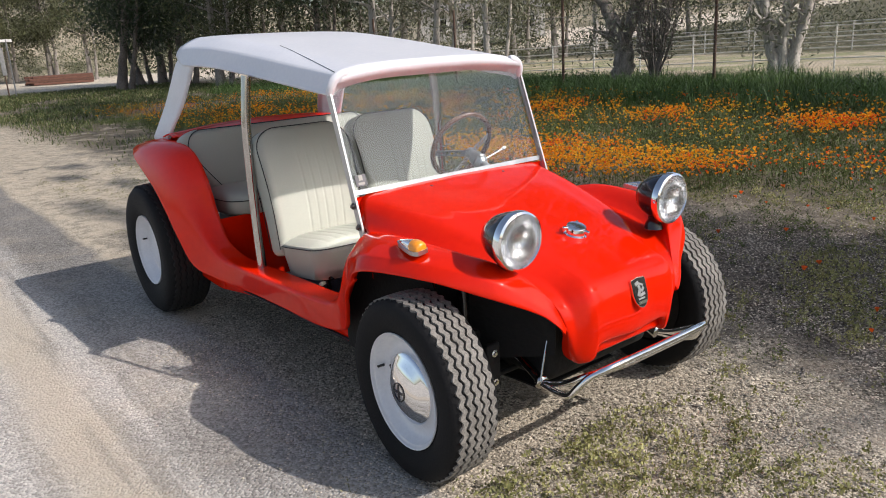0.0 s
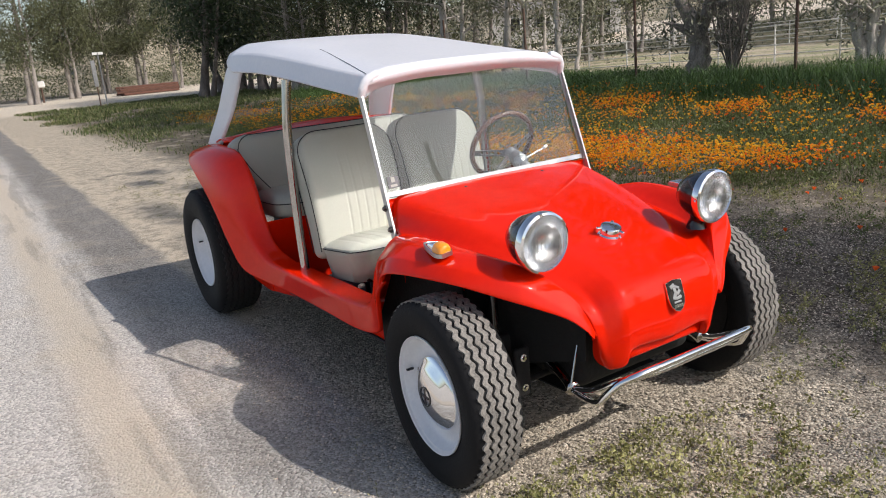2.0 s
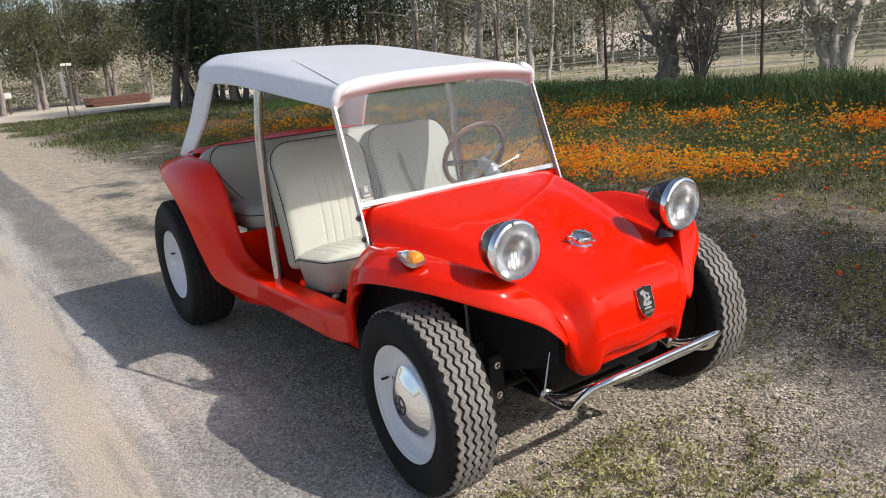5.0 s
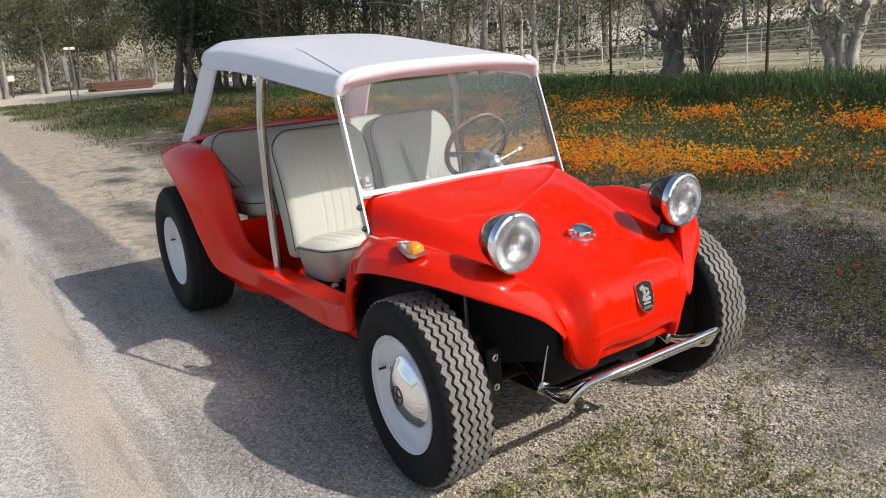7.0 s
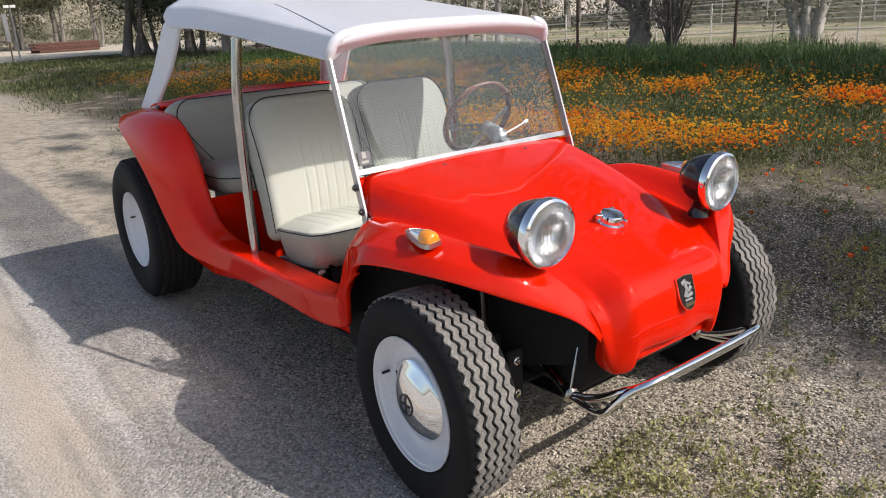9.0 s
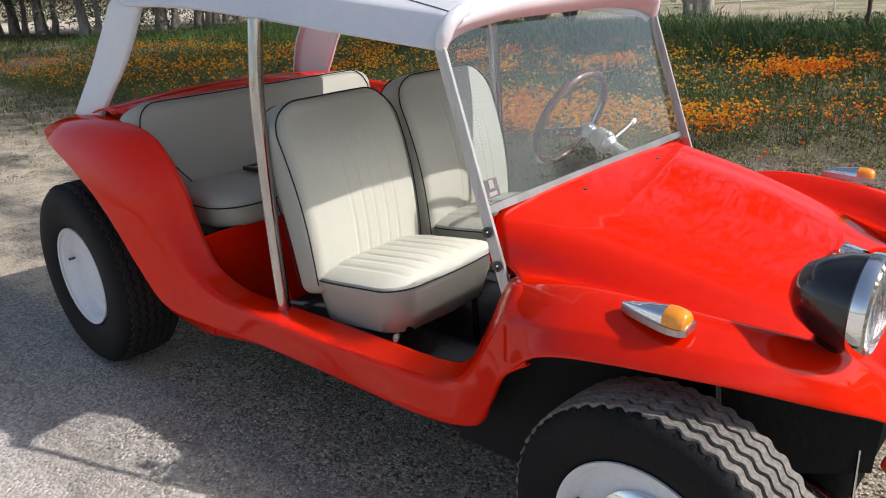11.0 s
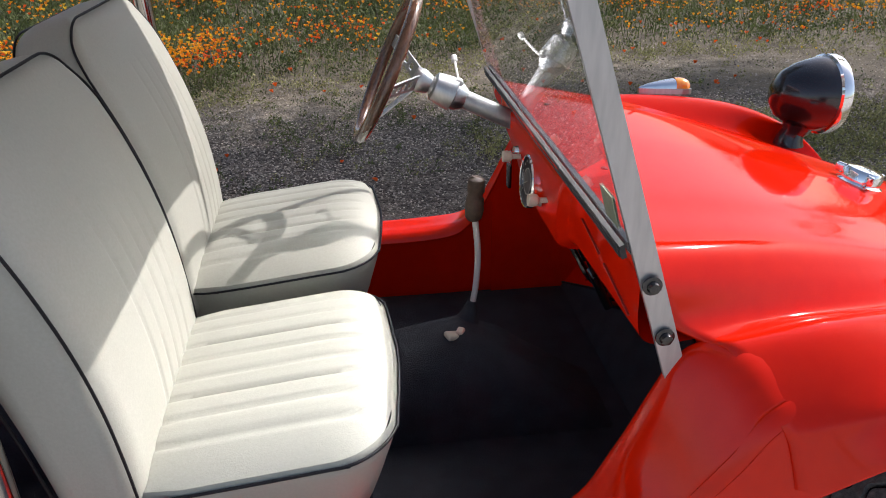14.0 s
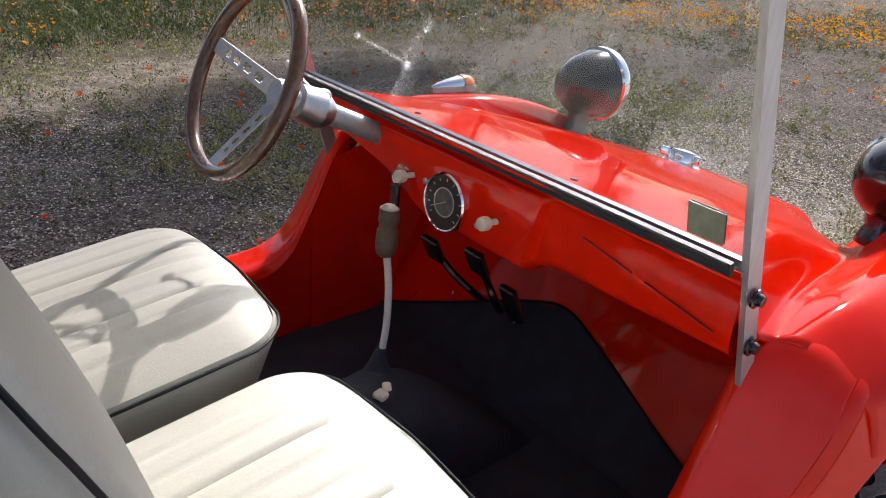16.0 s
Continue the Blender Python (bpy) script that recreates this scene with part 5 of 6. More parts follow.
decal = part("screen_decal", mesh_of(*bar(on_screen(-.448, .075) + wing * .0035, on_screen(-.448, .178) + wing * .0035, (0, 1, 0), .048, .0008), smooth=False), DECAL, buggy, "small grey windscreen sticker with pale emblem")
part("decal_back", mesh_of(*bar(on_screen(-.448, .075) - wing * .0035, on_screen(-.448, .180) - wing * .0035, (0, 1, 0), .0495, .0008), smooth=False), OLIVE, decal, "olive back of the sticker")
part("decal_mark", mesh_of(*bar(on_screen(-.448, .125) + wing * .0045, on_screen(-.448, .172) + wing * .0045, (0, 1, 0), .016, .0006), smooth=False), DIALMARK, decal)
part("decal_bar", mesh_of(*bar(on_screen(-.448, .085) + wing * .0045, on_screen(-.448, .107) + wing * .0045, (0, 1, 0), .028, .0006), smooth=False), DIALMARK, decal)

# side support posts behind the front seats
for s in (-1, 1):
    part("roof_post", mesh_of(*tube(spline([(-1.302, s * .548, .425), (-1.301, s * .550, .65), (-1.302, s * .547, .9), (-1.302, s * .538, 1.12), (-1.298, s * .514, 1.32)], 24), .0212, 24)), POLISHED, buggy, "polished steel roof support tube")

# hardtop
def top_line(y, z0, z1, x0, x1):
    return [(x0, y, z0), (x0 * .75 + x1 * .25, y, z0 + .32 * (z1 - z0)), (x0 * .5 + x1 * .5, y, z0 + .64 * (z1 - z0)), (x0 * .25 + x1 * .75, y, z0 + .9 * (z1 - z0)), (x1, y, z1)]
TOP = [top_line(0, 1.354, 1.517, -.60, -2.20), top_line(-.2, 1.352, 1.516, -.60, -2.20), top_line(-.33, 1.346, 1.511, -.602, -2.20), top_line(-.36, 1.344, 1.508, -.603, -2.20), top_line(-.40, 1.337, 1.495, -.605, -2.20),
       top_line(-.445, 1.324, 1.472, -.608, -2.205), top_line(-.458, 1.318, 1.462, -.609, -2.21), top_line(-.465, 1.309, 1.452, -.611, -2.22), top_line(-.476, 1.283, 1.420, -.616, -2.235), top_line(-.489, 1.255, 1.385, -.622, -2.17), top_line(-.494, 1.246, 1.374, -.624, -2.12), top_line(-.488, 1.240, 1.366, -.626, -2.10)]
tv, tf = mirrored(*loft(TOP, 40, 67))
hardtop = part("hardtop", mesh_of(tv, tf, angle=60), WHITE_TOP, buggy, "white moulded hardtop")
thick(hardtop, .012)
def droop(y):
    return .022 * abs(y / .45) ** 3
hdr = loft([[(-.60, y * .875, 1.354 - droop(y)), (-.588, y * .885, 1.346 - droop(y)), (-.584, y * .90, 1.334 - droop(y)), (-.590, y * .94, 1.318 - droop(y)), (-.608, y * .96, 1.304 - droop(y)), (-.64, y * .955, 1.290 - .03 * abs(y / .45) ** 6), (-.655, y * .88, 1.305)]
            for y in (-.506, -.48, -.42, -.25, 0, .25, .42, .48, .506)], 28, 48)
part("header_lip", mesh_of(*hdr, angle=60), WHITE_TOP, hardtop)
for s in (-1, 1):
    part("corner_cap", mesh_of(*tube(spline([(-.600, s * .418, 1.326), (-.602, s * .448, 1.318), (-.606, s * .474, 1.302), (-.614, s * .488, 1.275), (-.622, s * .492, 1.245)], 18), [.012, .017] + [.019] * 12 + [.017, .016, .015, .012], 14)), WHITE_TOP, hardtop)
seam = [(-.625, -.452, 0), (-.80, -.421, 0), (-1.0, -.386, 0), (-1.2, -.350, 0), (-1.30, -.332, 0)]
def roof_z(x, y):
    """Height of the roof's upper face."""
    ys = [-.458, -.445, -.40, -.36, -.33, -.2]
    return float(np.interp(y, ys, [np.interp(-x, [-p[0] for p in TOP[k]], [p[2] for p in TOP[k]]) for k in (6, 5, 4, 3, 2, 1)]))
part("roof_seam", mesh_of(*tube([(x, y, roof_z(x, y) + .0016) for x, y, _ in spline(np.array(seam), 30)], .0013, 6)), DECAL, hardtop)
rear = loft([[(-2.20, y, 1.515 - .05 * abs(y / .46) ** 4), (-2.225, y, 1.500 - .05 * abs(y / .46) ** 4), (-2.245, y, 1.455 - .03 * abs(y / .46) ** 4), (-2.25, y, 1.41), (-2.235, y, 1.385)] for y in (-.462, -.44, -.3, 0, .3, .44, .462)], 20, 30)
part("rear_lip", mesh_of(*rear, angle=60), WHITE_TOP, hardtop)
for s in (-1, 1):
    rowsp = []
    for k, oy in ((0, -.016), (.03, -.002), (.12, .004), (.5, .008), (.88, .004), (.97, -.004), (1, -.018)):
        rowsp.append([(xf + (xr - xf) * k, s * (y + oy), z + k * dz) for xf, xr, y, z, dz in
                      ((-1.95, -2.21, .462, 1.395, .02), (-2.03, -2.265, .478, 1.36, .02), (-2.105, -2.36, .492, 1.26, .01), (-2.19, -2.455, .505, 1.16, 0), (-2.28, -2.53, .53, 1.06, 0), (-2.385, -2.585, .555, .945, .03))])
    thick(part("rear_pillar", mesh_of(*loft(rowsp, 30, 20)), WHITE_TOP, hardtop), .016, -1 if s < 0 else 1)

# seats
def pleats(u, lo, hi, n):
    k = (u - lo) / (hi - lo) * n
    w = np.abs(k - np.round(k))
    return np.where((u > lo - .01) & (u < hi + .01), np.exp(-(w / .085) ** 2), 0)

def shape_back(v, hw, hz, t, radius):
    z = v[:, 2]
    over = np.clip(z - (hz - radius), 0, radius)
    w = hw - radius + np.sqrt(np.maximum(radius ** 2 - over ** 2, 0))
    v[:, 0] = v[:, 0] * w / hw
    return v

def front_seat(back_x, back_y, back_z):
    seat = new("front_seat")
    hw, hz, t, R = .236, .294, .055, .11
    v, f = rbox(hw, t, hz, .036, 90)
    x, z = v[:, 0].copy(), v[:, 2].copy()
    onf = v[:, 1] < -t * .5
    belly = .014 * (1 - (x / hw) ** 2) * (1 - (z / hz) ** 2)
    bow = .0305 * np.clip(1 - ((z - .003) / .251) ** 2, 0, 1)      # the back arches forward between its ends
    groove = .0036 * pleats(x, -.060, .120, 4) * np.clip((.20 - z) * 5, 0, 1) * (z > -hz + .02)
    v[:, 1] += np.where(onf, -belly + groove - bow, -bow * .5)
    v = shape_back(v, hw, hz, t, R)
    def flare(z):
        """The backrest widens a little towards its shoulders."""
        return .962 + .062 * np.clip((z + hz) / (1.5 * hz), 0, 1)
    v[:, 0] *= flare(v[:, 2])
    m = pose(-1.2433 + back_x, back_y, .7938 + back_z, 0, -13.34, 0) @ pose(0, 0, 0, 0, 0, 90) @ pose(0, .017, 0)
    back = part("backrest", mesh_of(v, f, angle=80), VINYL, seat, at=m)
    arc = [(hw - R + R * math.cos(a), hz - R + R * math.sin(a)) for a in np.linspace(0, math.pi / 2, 9)]
    right = [(hw, -hz + .03), (hw, -.17), (hw, -.08), (hw, .01), (hw, .10)] + arc
    loop = right + [(.07, hz), (-.07, hz)] + [(-a, b) for a, b in right[::-1]]
    pp = np.array([(a * .985 * float(flare(b)), -t + .006 - .0305 * max(0, 1 - ((b - .003) / .251) ** 2), b * .982) for a, b in loop])
    rp = np.array([(a * .985 * float(flare(b)), t - .006 - .015 * max(0, 1 - ((b - .003) / .251) ** 2), b * .982) for a, b in loop])
    part("piping", mesh_of(*tube(spline(pp, 150), .0022, 8)), PIPING, back, "black piping")
    part("rear_piping", mesh_of(*tube(spline(rp, 150), .0022, 8)), PIPING, back, "black piping")
    # cushion: a flat pleated top with a piped edge over sides that taper inward
    cx, cy, R2 = .225, .236, .075
    def outline(k, n=15):
        """Plan of the cushion, rounded in front, scaled about its rear centre."""
        pts = [(-cx + .035, -cy * .84), (-cx * .62, -cy * .95), (-cx * .3, -cy)]
        pts += [(cx - R2 + R2 * math.cos(a) - .012 * math.sin(-a), -cy + R2 + R2 * math.sin(a)) for a in np.linspace(-math.pi / 2, 0, n)]
        pts += [(cx + .012, 0)]
        pts += [(a, -b) for a, b in pts[:-1][::-1]]
        return np.array([((a + cx) * k[0] - cx, b * k[1]) for a, b in pts])
    rings = [((.88, .86), -.128), ((.93, .91), -.075), ((.985, .98), -.008), ((1.0, 1.0), .012), ((.985, .985), .024)]
    vv, n = [], len(outline((1, 1)))
    for k, z in rings:
        o = outline(k)
        vv.append(np.column_stack([o, np.full(len(o), z) + .012 * (o[:, 0] + cx) / (2 * cx)]))
    skirt = (np.vstack(vv), grid_faces(len(rings), n, closed_v=True) + [tuple(range(n))])
    # top grid inside the outline
    o = outline((.985, .985))
    half = o[: n // 2 + 1]
    us, ws = np.linspace(0, 1, 40), np.linspace(-1, 1, 73)
    top = []
    for u in us:
        xx = half[0, 0] + u * (half[:, 0].max() - half[0, 0])
        k = np.interp(xx, half[:, 0], -half[:, 1])
        for w in ws:
            yy = w * k
            rise = .034 * (1 - w ** 4) * (1 - (2 * u - 1) ** 6)
            gr = .0055 * float(pleats(np.array(yy), -.165, .165, 7)) * min(1, max(0, (.93 - u) * 12))
            top.append((xx, yy, .024 + .012 * u + rise - gr * min(1, rise / .012)))
    topv = (np.array(top), grid_faces(40, 73))
    cush = part("cushion", mesh_of(*joined(skirt, topv), angle=75), VINYL, seat, at=pose(-1.03, 0, .555, 0, -5, 0))
    pip = outline((1.003, 1.004))
    pz = np.column_stack([pip, .015 + .012 * (pip[:, 0] + cx) / (2 * cx)])
    part("piping", mesh_of(*tube(spline(pz, 120), .0023, 8)), PIPING, cush, "black piping")
    for y in (-.16, .16):
        part("seat_rail", mesh_of(*tube([(-1.2, y, .285), (-1.2, y, .44), (-.88, y, .44), (-.88, y, .285)], .012, 8)), BLACK, seat)
    part("seat_pan", mesh_of(*moved(rbox(.19, .17, .02, .012, 2), pose(-1.04, 0, .45, 0, -5, 0))), BLACK, seat)
    part("release_lever", mesh_of(*tube([(-.90, -.16, .43), (-.88, -.19, .436), (-.868, -.205, .438)], [.006, .010, .008], 10)), KNOB, seat)
    return seat

seat_a = front_seat(0, -.0146, 0)
seat_a.parent = buggy
seat_a.matrix_local = pose(-.004, -.275, 0)
tagged(seat_a, "cream pleated vinyl front seat with black piping")
seat_b = front_seat(-.02, -.016, -.01)
seat_b.parent = buggy
seat_b.matrix_local = pose(-.004, .246, .020)
tagged(seat_b, "cream pleated vinyl front seat with black piping")

bench = new("rear_bench")
bench.parent = buggy
tagged(bench, "cream vinyl rear bench seat with black piping")
v, f = rbox(.59, .06, .19, .045, 30)
x, z = v[:, 0].copy(), v[:, 2].copy()
v[:, 1] -= np.where(v[:, 1] < 0, .02 * (1 - (x / .59) ** 2) * (1 - (z / .19) ** 2), 0)
v = shape_back(v, .59, .19, .06, .09)
def waist(z):
    """The backrest narrows towards the cushion between the wheel tubs."""
    return 1 - .29 * np.clip((.09 - z) / .28, 0, 1) ** 1.2
v[:, 0] *= waist(v[:, 2])
bb = part("backrest", mesh_of(v, f, angle=80), VINYL, bench, at=pose(-2.08, 0, .845, 0, -17, 0) @ pose(0, 0, 0, 0, 0, 90))
loop = [(.59, -.17), (.59, -.08), (.59, 0)] + [(.50 + .09 * math.cos(a), .10 + .09 * math.sin(a)) for a in np.linspace(0, math.pi / 2, 9)]
loop = loop + [(.3, .19), (.1, .19), (-.1, .19), (-.3, .19)] + [(-a, b) for a, b in loop[::-1]]
part("piping", mesh_of(*tube(spline(np.array([(a * .925 * float(waist(b)), -.0635, b * .94) for a, b in loop]), 120), .0025, 8)), PIPING, bb, "black piping")
HB, RB = .50, .13
def bench_plan(k):
    """Plan of the bench cushion, rounded at its front corners."""
    pts = [(-.19, -HB), (0, -HB)] + [(.19 - RB + RB * math.sin(a), -HB + RB - RB * math.cos(a)) for a in np.linspace(0, math.pi / 2, 12)] + [(.194, -.2), (.195, 0)]
    pts += [(a, -b) for a, b in pts[:-1][::-1]]
    return np.array([((a + .19) * k - .19, b * (1 - (1 - k) * .4)) for a, b in pts])
rings, vv = ((.93, -.072), (.97, -.060), (.99, -.03), (1, .002), (.992, .016), (.955, .036), (.82, .055), (.5, .064), (.2, .062)), []
for k, z in rings:
    o = bench_plan(k)
    vv.append(np.column_stack([o, np.full(len(o), z)]))
n = len(vv[0])
cc = part("cushion", mesh_of(np.vstack(vv), grid_faces(len(rings), n, closed_v=True) + [tuple(range(n)), tuple(range(8 * n, 9 * n))], angle=80), VINYL, bench, at=pose(-1.84, 0, .685, 0, -2, 0))
o = bench_plan(1.006)
part("piping", mesh_of(*tube(spline(np.column_stack([o, np.full(n, .003)]), 120), .0025, 8)), PIPING, cc, "black piping")
print_frame = thing("picture_frame", "black-framed print lying flat on the cream rear bench", "picture frame", pose(-1.795, -.035, .752, 0, 0, 5))
fx, fy, fb = .135, .20, .020
for a, b in (((-fx, -fy), (fx, -fy + fb)), ((-fx, fy - fb), (fx, fy)), ((-fx, -fy + fb), (-fx + fb, fy - fb)), ((fx - fb, -fy + fb), (fx, fy - fb))):
    part("frame_bar", mesh_of(*moved(rbox((b[0] - a[0]) / 2, (b[1] - a[1]) / 2, .008, .003, 1), pose((a[0] + b[0]) / 2, (a[1] + b[1]) / 2, .008))), BLACK, print_frame)
part("mount", mesh_of(*box((-fx + fb, -fy + fb, .002), (fx - fb, fy - fb, .008)), smooth=False), STICKER, print_frame, "pale paper mount under glass")
part("print", mesh_of(*box((-fx + .045, -fy + .05, .008), (fx - .045, fy - .05, .0088)), smooth=False), mat("grey_print", (0.30, 0.30, 0.29), (0.52, 0.51, 0.48), rough=0.3, scale=14, fine=80), print_frame, "faint grey printed sheet")

# wheels
def tyre_mesh(R, W, n_seg=120, ribs=5, amp=.006, teeth=44, depth=.009):
    rb = R - depth
    side = [(.194, -.38 * W), (.222, -.47 * W), (R * .80, -.5 * W), (R * .89, -.49 * W), (R * .935, -.455 * W), (R * .958, -.405 * W), (rb, -.35 * W), (rb, 0), (rb, .35 * W),
            (R * .958, .405 * W), (R * .935, .455 * W), (R * .89, .49 * W), (R * .80, .5 * W), (.222, .47 * W), (.194, .38 * W)]
    return lathe(side, n_seg, "y")

def tread_mesh(R, W, ribs, amp, teeth, depth, fill):
    out = []
    n = teeth * 8
    a = np.arange(n) * 2 * math.pi / n
    pitch = .76 * W / ribs
    for k in range(ribs):
        c = (k - (ribs - 1) / 2) * pitch
        ph = a * teeth / (2 * math.pi)
        tri = 2 * np.abs(2 * (ph % 1) - 1) - 1
        tri = np.clip(tri * 1.5, -1, 1)
        drop = .006 * (abs(c) / (.42 * W)) ** 2
        hw = pitch * fill / 2
        cols = []
        for off, rad in ((-hw - .001, R - depth), (-hw, R - drop), (hw, R - drop), (hw + .001, R - depth)):
            cols.append(np.stack([rad * np.cos(a), c + off + amp * tri, rad * np.sin(a)], 1))
        v = np.stack(cols, 1).reshape(-1, 3)
        out.append((v, grid_faces(n, 4, closed_u=True)))
    return joined(*out)

def shoulder_blocks(R, W, n, s):
    out = []
    for k in range(n):
        a = 360 * k / n
        out.append(moved(box((-.004, -.012, -.010), (.004, .012, -.001)), pose(0, 0, 0, 0, a, 0) @ pose(0, s * .432 * W, R * .950, s * -48, 0, 0)))
    return joined(*out)

def wheel(name, R, W, cap, ribs, amp, teeth, tread):
    w = new(name)
    tagged(w, "white steel wheel with chunky black tyre")
    ty = part("tyre", mesh_of(*tyre_mesh(R, W), angle=50), RUBBER, w, "black tyre with dusty zigzag tread")
    part("tread", mesh_of(*tread_mesh(R, W, ribs, amp, teeth, .011, .66), angle=25), tread, ty)
    part("shoulder_relief", mesh_of(*joined(shoulder_blocks(R, W, 60, -1), shoulder_blocks(R, W, 60, 1)), smooth=False), RUBBER, ty)["kind"] = "stuff"
    h = W * .5
    part("rim", mesh_of(*lathe([(.194, -.43 * W), (.199, -.445 * W), (.200, -.42 * W), (.194, -.40 * W), (.186, -.385 * W), (.181, -.31 * W), (.175, -.22 * W), (.158, -.175 * W), (.145, -.17 * W), (.13, -.20 * W), (.118, -.21 * W), (.06, -.205 * W), (0, -.205 * W)], 64, "y"), angle=50), RIM, w, "white painted steel rim")
    part("valve", mesh_of(*tube([(-.165, -.235 * W, .03), (-.165, -.235 * W - .025, .03)], .005, 8)), BLACK, w)
    part("brake_drum", mesh_of(*lathe([(0, .40 * W), (.12, .40 * W), (.150, .34 * W), (.188, .36 * W), (.190, .30 * W), (0, .28 * W)], 40, "y")), UNDER, w, "black brake drum and backing plate")
    if cap:
        hc = part("hubcap", mesh_of(*lathe([(.121, -.21 * W), (.124, -.27 * W), (.119, -.30 * W), (.110, -.315 * W), (.09, -.40 * W), (.055, -.465 * W), (.02, -.49 * W), (0, -.492 * W)], 56, "y")), CHROME, w, "domed chrome hubcap")
        part("hubcap_badge", mesh_of(*joined(lathe([(.034, -.46 * W), (.034, -.492 * W), (.029, -.497 * W), (.029, -.46 * W)], 30, "y"), box((-.004, -.499 * W, -.026), (.004, -.48 * W, .026)), box((-.022, -.498 * W, -.004), (.022, -.48 * W, .004)))), BLACK, hc, "dark ring badge")
    return w

FR, FW, RR, RW = .319, .185, .372, .25
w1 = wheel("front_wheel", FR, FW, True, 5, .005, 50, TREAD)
w1.parent = buggy
w1.matrix_local = pose(.012, -.612, FR - .003, 0, 0, -3)
copy_thing(w1, pose(.012, .648, FR - .003, 0, 0, 177))
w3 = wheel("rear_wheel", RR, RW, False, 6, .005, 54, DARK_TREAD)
w3.parent = buggy
w3.matrix_local = pose(-2.40, -.63, RR - .004)
copy_thing(w3, pose(-2.40, .63, RR - .004, 0, 0, 180))

# front axle beam, shocks, near-black sheets standing in for shade in the wells
part("axle_beam", mesh_of(*joined(tube([(.03, -.5, .27), (.03, .5, .27)], .028, 16), tube([(.03, -.5, .40), (.03, .5, .40)], .028, 16), moved(rbox(.03, .03, .11, .01, 2), pose(.03, -.40, .35)), moved(rbox(.03, .03, .11, .01, 2), pose(.03, .40, .35)))), UNDER, buggy, "black torsion-bar front axle beam")
for s in (-1, 1):
    part("shock_absorber", mesh_of(*tube([(.05, s * .44, .25), (.04, s * .44, .40), (.02, s * .42, .62)], [.018, .025, .02], 14)), BLACK, buggy)
    for z in (.30, .405):
        part("beam_bolt", mesh_of(*moved(lathe([(0, .012), (.006, .012), (.007, .006), (.013, .005), (.013, 0)], 14, "x"), pose(.150, s * .405, z))), CHROME, buggy)
    part("link_plate", mesh_of(*moved(rbox(.012, .03, .085, .008, 2), pose(.138, s * .405, .352))), UNDER, buggy)
    part("trailing_arm", mesh_of(*tube([(.03, s * .48, .27), (-.06, s * .52, .28), (-.03, s * .56, .30)], .02, 10)), UNDER, buggy)
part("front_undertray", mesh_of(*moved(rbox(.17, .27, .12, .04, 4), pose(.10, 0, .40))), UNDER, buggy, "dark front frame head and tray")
# sheets added behind the wheels, coloured near black to keep the wells dark
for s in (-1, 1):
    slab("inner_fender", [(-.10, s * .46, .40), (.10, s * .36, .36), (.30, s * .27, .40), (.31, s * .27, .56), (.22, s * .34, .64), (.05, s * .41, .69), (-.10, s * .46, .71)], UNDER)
slab("well_shade_sheet", [(-.08, -.46, .30), (-.08, .46, .30), (-.08, .46, .66), (-.08, -.46, .66)], UNDER)
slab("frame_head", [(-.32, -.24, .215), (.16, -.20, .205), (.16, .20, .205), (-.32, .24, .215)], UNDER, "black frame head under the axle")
for s in (-1, 1):
    part("tie_rod", mesh_of(*tube([(.10, s * .05, .30), (.10, s * .50, .29)], .010, 10)), UNDER, buggy)
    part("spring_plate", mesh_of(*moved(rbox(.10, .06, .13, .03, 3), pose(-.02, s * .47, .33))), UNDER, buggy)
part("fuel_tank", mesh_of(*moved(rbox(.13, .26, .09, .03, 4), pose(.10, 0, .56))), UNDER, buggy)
part("rear_axle", mesh_of(*joined(tube([(-2.4, -.55, .35), (-2.4, .55, .35)], .04, 14), moved(rbox(.25, .18, .15, .05, 3), pose(-2.5, 0, .40)))), UNDER, buggy, "dark transaxle and engine")

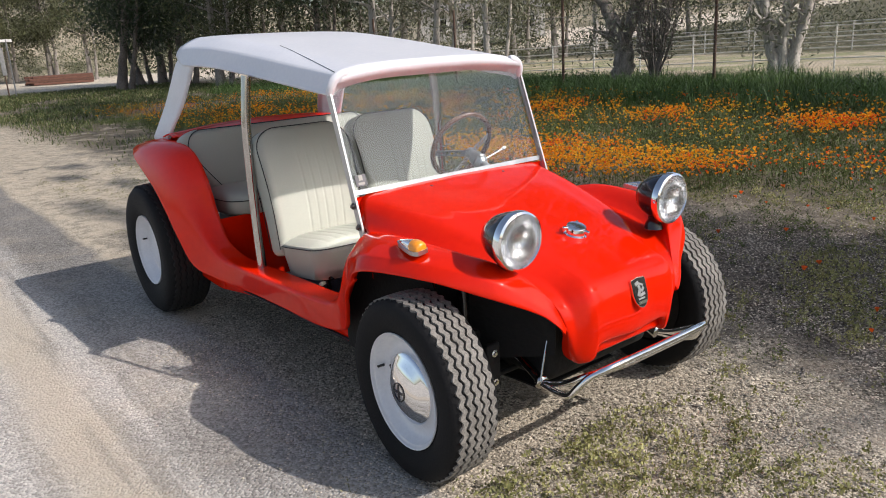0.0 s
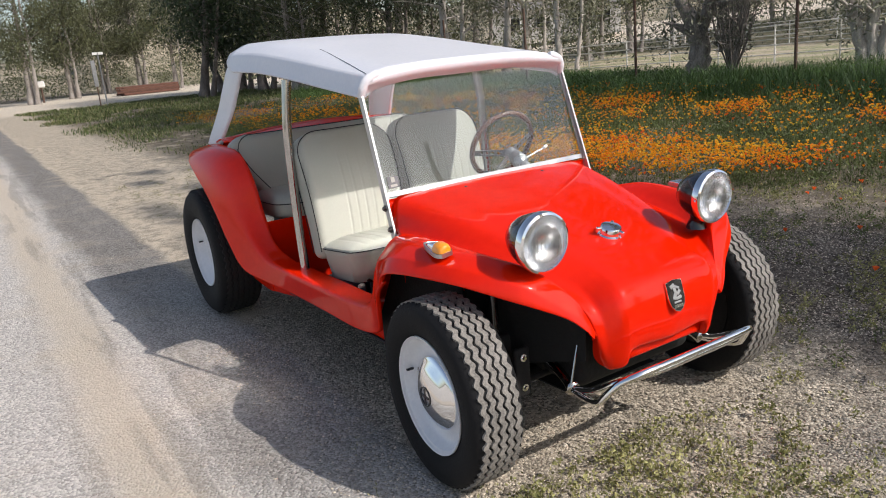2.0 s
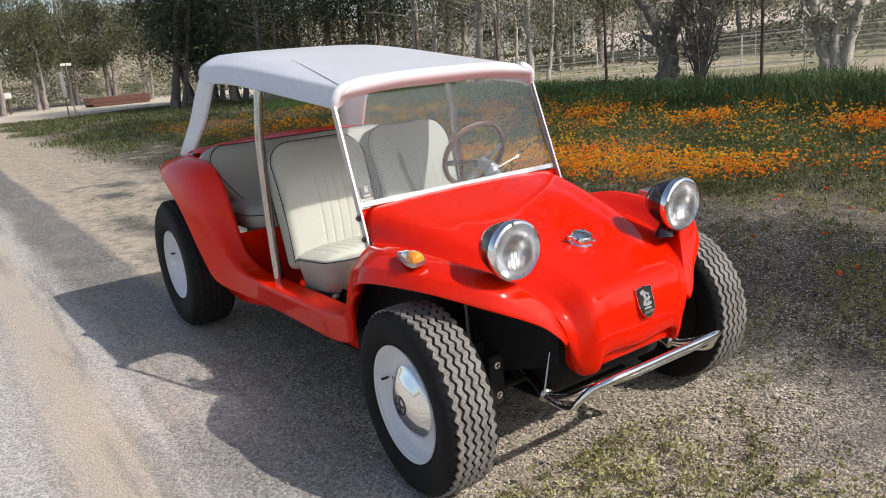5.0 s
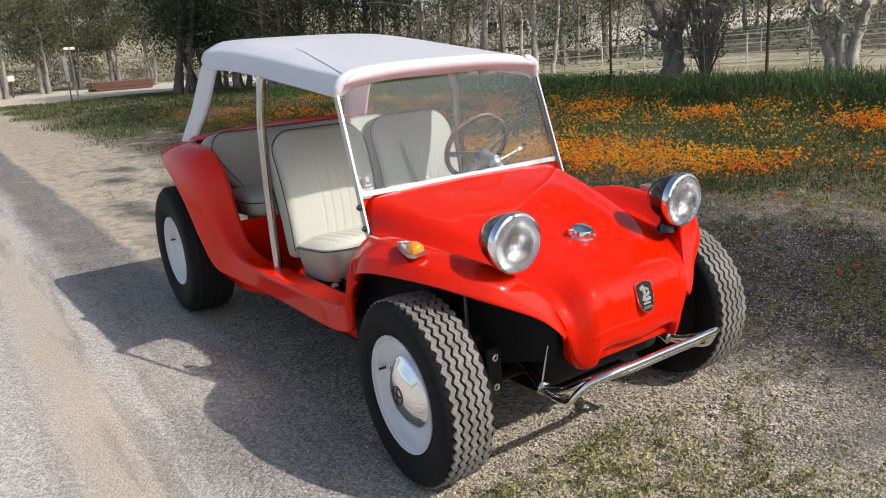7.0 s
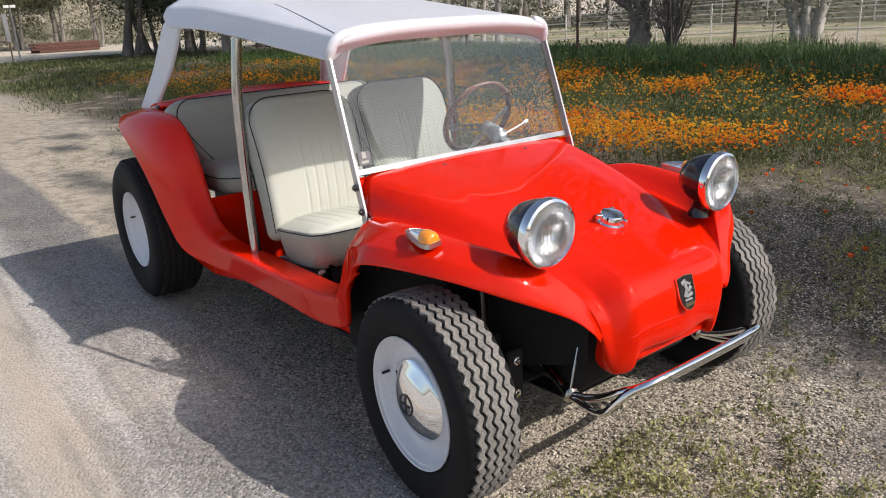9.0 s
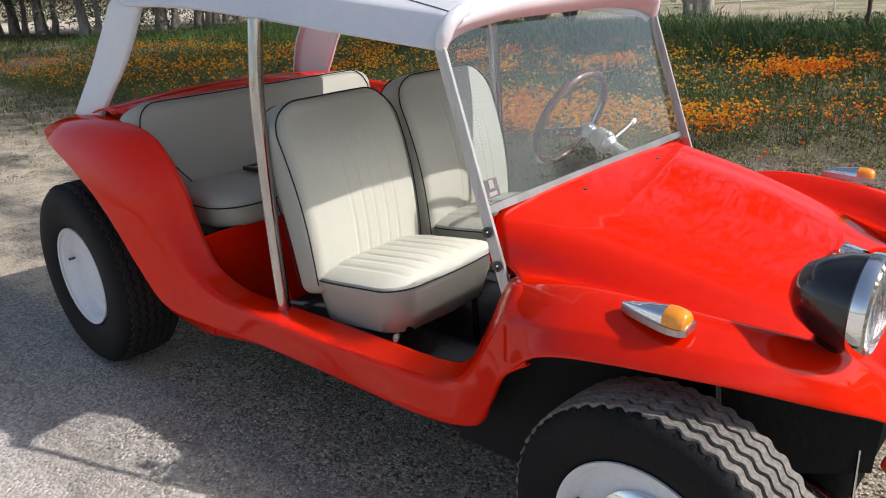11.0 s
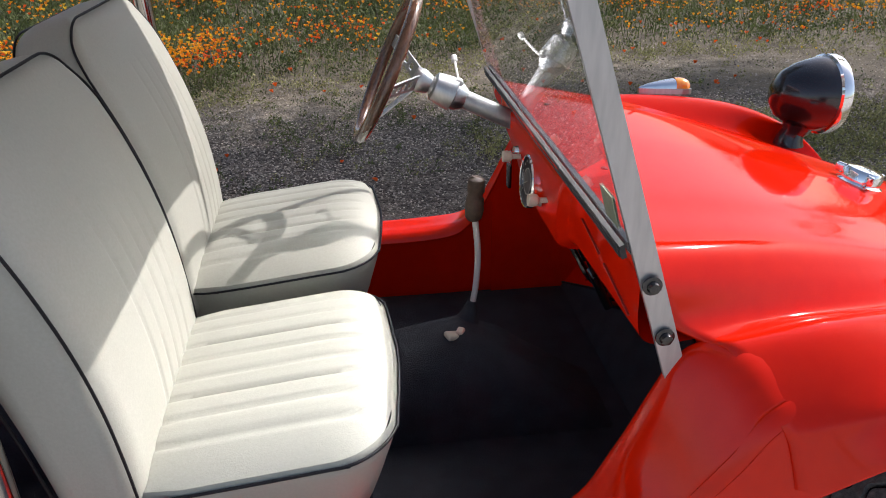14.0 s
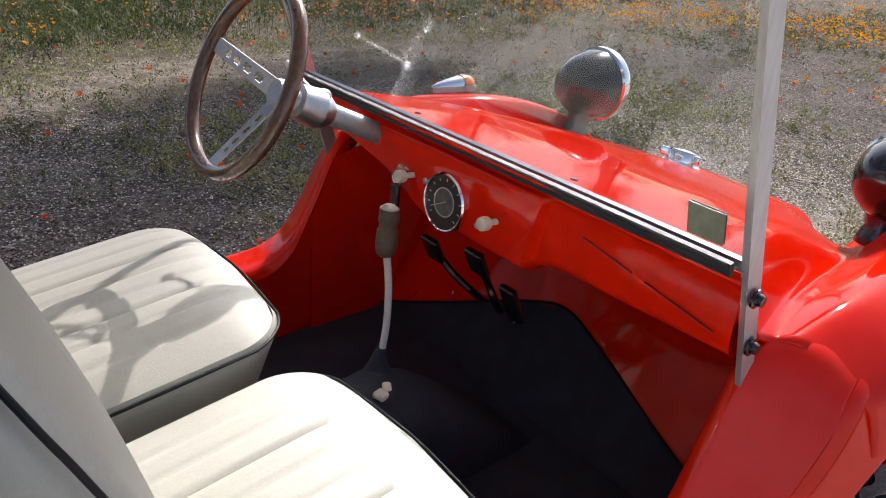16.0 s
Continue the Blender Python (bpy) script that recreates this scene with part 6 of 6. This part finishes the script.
# lamps
for s in (-1, 1):
    lamp = part("headlight", mesh_of(*moved(lathe([(0, -.135), (.03, -.130), (.055, -.112), (.074, -.080), (.086, -.042), (.090, -.01), (.090, .0)], 48, "x"), pose(0, 0, 0))), BLACK, buggy, "black bullet headlight with chrome ring", pose(.285, s * .385 - .02, .817, 0, 2, 0))
    part("headlight_ring", mesh_of(*lathe([(.088, -.018), (.0945, -.014), (.096, .0), (.093, .010), (.086, .014), (.083, .010)], 56, "x")), CHROME, lamp)
    part("reflector", mesh_of(*lathe([(.083, .006), (.07, -.02), (.045, -.045), (.012, -.055), (0, -.055)], 40, "x")), REFLECTOR, lamp)
    lens = part("lens", mesh_of(*joined(lathe([(.084, .010), (.06, .018), (.03, .0225), (0, .024), (0, .020), (.03, .0185), (.06, .014), (.084, .006)], 48, "x"))), LENS, lamp, "clear fluted headlight glass")
    for k in range(-5, 6):
        yy = k * .0135
        hh = math.sqrt(max(.0, .074 ** 2 - yy * yy))
        part("flute", mesh_of(*tube([(.0245 - .0000 - 1.6 * (yy * yy + z * z), yy, z) for z in np.linspace(-hh, hh, 9)], .0022, 6)), LENS, lamp)
    lens.visible_shadow = False
    part("headlight_stalk", mesh_of(*tube([(-.065, 0, -.125), (-.065, 0, -.11), (-.06, 0, -.095), (-.05, 0, -.07)], [.036, .032, .027, .04], 20)), BLACK, lamp)
    sig = new("turn_signal")
    sig.parent = buggy
    tagged(sig, "chrome teardrop turn signal with amber lens")
    sig.matrix_local = pose(-.025, s * .590, .787, s * -8, 3, s * 3)
    st = [(-.072, .002, .004), (-.05, .011, .012), (-.015, .019, .020), (.02, .0245, .026), (.038, .026, .028)]
    hv = []
    for x, w, h in st:
        hv.append([(x, w * math.cos(a), max(0, h * math.sin(a) ** .7 if math.sin(a) > 0 else 0)) for a in np.linspace(0, math.pi, 15)])
    part("housing", mesh_of(np.array(hv).reshape(-1, 3), grid_faces(5, 15) + [tuple(range(60, 75))], angle=50), CHROME, sig)
    hv = []
    for x, k in ((.024, .99), (.036, 1.03), (.050, .99), (.061, .86), (.066, .64)):
        hv.append([(x, .026 * k * math.cos(a), .028 * k * max(0, math.sin(a)) ** .7) for a in np.linspace(0, math.pi, 15)])
    part("amber_lens", mesh_of(np.array(hv).reshape(-1, 3), grid_faces(5, 15) + [tuple(range(60, 75))], angle=50), AMBER, sig, "amber plastic lens")
    rim_o = [(x, w + .004) for x, w, h in st] + [(.058, .027), (.070, .018)]
    rim_o = rim_o + [(x, -y) for x, y in rim_o[::-1]]
    n = len(rim_o)
    part("base_plate", mesh_of(np.array([(x, y, z) for z in (-.013, .001) for x, y in rim_o]), [tuple(range(n))[::-1], tuple(range(n, 2 * n))] + [(k, (k + 1) % n, n + (k + 1) % n, n + k) for k in range(n)], False), ALU, sig)

cap = disc("fuel_cap", (.15, 0, .735), (.28, 0, 1), [(.045, -.01), (.045, .004), (.038, .008), (.038, .026), (.034, .032), (.012, .036), (0, .036)], CHROME, buggy, "chrome fuel filler cap")
for k in range(3):
    part("cap_grip", mesh_of(*moved(rbox(.012, .006, .010, .004, 1), pose(0, 0, 0, 0, 0, 120 * k + 40) @ pose(.042, 0, .020))), CHROME, cap)
sh = [(-.036, .045), (0, .05), (.036, .045), (.036, -.01), (.03, -.032), (.016, -.048), (0, -.054), (-.016, -.048), (-.03, -.032), (-.036, -.01)]
badge_m = pose(.428, 0, .582, 0, 74, 0) @ pose(0, 0, 0, 0, 0, 90)
badge = part("nose_badge", mesh_of(np.array([(a, b, d) for d in (0, .006) for a, b in sh]), [tuple(range(10))[::-1], tuple(range(10, 20))] + [(i, (i + 1) % 10, 10 + (i + 1) % 10, 10 + i) for i in range(10)], False), CHROME, buggy, "shield-shaped black and chrome nose badge", badge_m)
part("badge_field", mesh_of(np.array([(a * .92, b * .94, .0075) for a, b in sh]), [tuple(range(10))], False), BLACK, badge)
for bx0, by0, bw, bh, ba in ((-.012, .030, .010, .006, 20), (.006, .024, .012, .004, -25), (-.004, .012, .006, .012, 15), (.010, .006, .010, .005, 40), (-.010, -.004, .007, .010, -30), (.006, -.010, .013, .005, 10), (-.002, -.022, .016, .003, 0)):
    part("emblem_piece", mesh_of(*moved(rbox(bw, bh, .0012, .001, 1), pose(bx0, by0, .0082, 0, 0, ba))), COLUMN, badge, "silvery raised emblem piece")
part("badge_band", mesh_of(*box((-.020, -.040, .0076), (.020, -.030, .0088)), smooth=False), CHROME, badge)

# chrome tube bumper: upper bar, lower bar and brackets
def both_sides(half, n):
    return spline([(x, -y, z) for x, y, z in half[:0:-1]] + half, n)
HOOP = [(.525, 0, .425), (.525, .12, .425), (.522, .21, .424), (.508, .265, .414), (.478, .300, .392), (.446, .325, .352), (.418, .334, .320), (.36, .325, .306), (.27, .31, .305)]
STAY = [(.512, 0, .404), (.512, .12, .404), (.508, .20, .404), (.492, .252, .400), (.452, .290, .382), (.39, .308, .346), (.33, .310, .322), (.255, .310, .308)]
bumper = part("bumper", mesh_of(*tube(both_sides(HOOP, 130), .0115, 16)), CHROME, buggy, "chrome tube front bumper")
part("stay_tube", mesh_of(*tube(both_sides(STAY, 120), .0105, 14)), CHROME, bumper)
for s in (-1, 1):
    part("bracket", mesh_of(*tube(spline([(.12, s * .27, .345), (.20, s * .29, .33), (.26, s * .305, .312), (.285, s * .312, .306)], 14), [.016] * 9 + [.020, .024, .026, .024, .016], 12)), POLISHED, bumper)
    part("brace_rod", mesh_of(*tube([(.285, s * .325, .32), (.28, s * .30, .40), (.275, s * .275, .47)], .0035, 6)), POLISHED, bumper)

# two faded ink bars on the dashboard
for y0, y1, z0, z1 in ((-.255, -.345, .817, .801), (-.368, -.478, .797, .777)):
    part("ink_bar", mesh_of(*bar((-.5005, y0, z0), (-.5005, y1, z1), (0, 0, 1), .0024, .003), smooth=False), INK, buggy, "faded ink bar on the dashboard")
for x, y in ((-.44, -.176), (-.44, .21)):
    disc("hood_screw", (x, y, .868), (.15, 0, 1), [(.006, 0), (.006, .003), (0, .004)], GASKET, buggy)
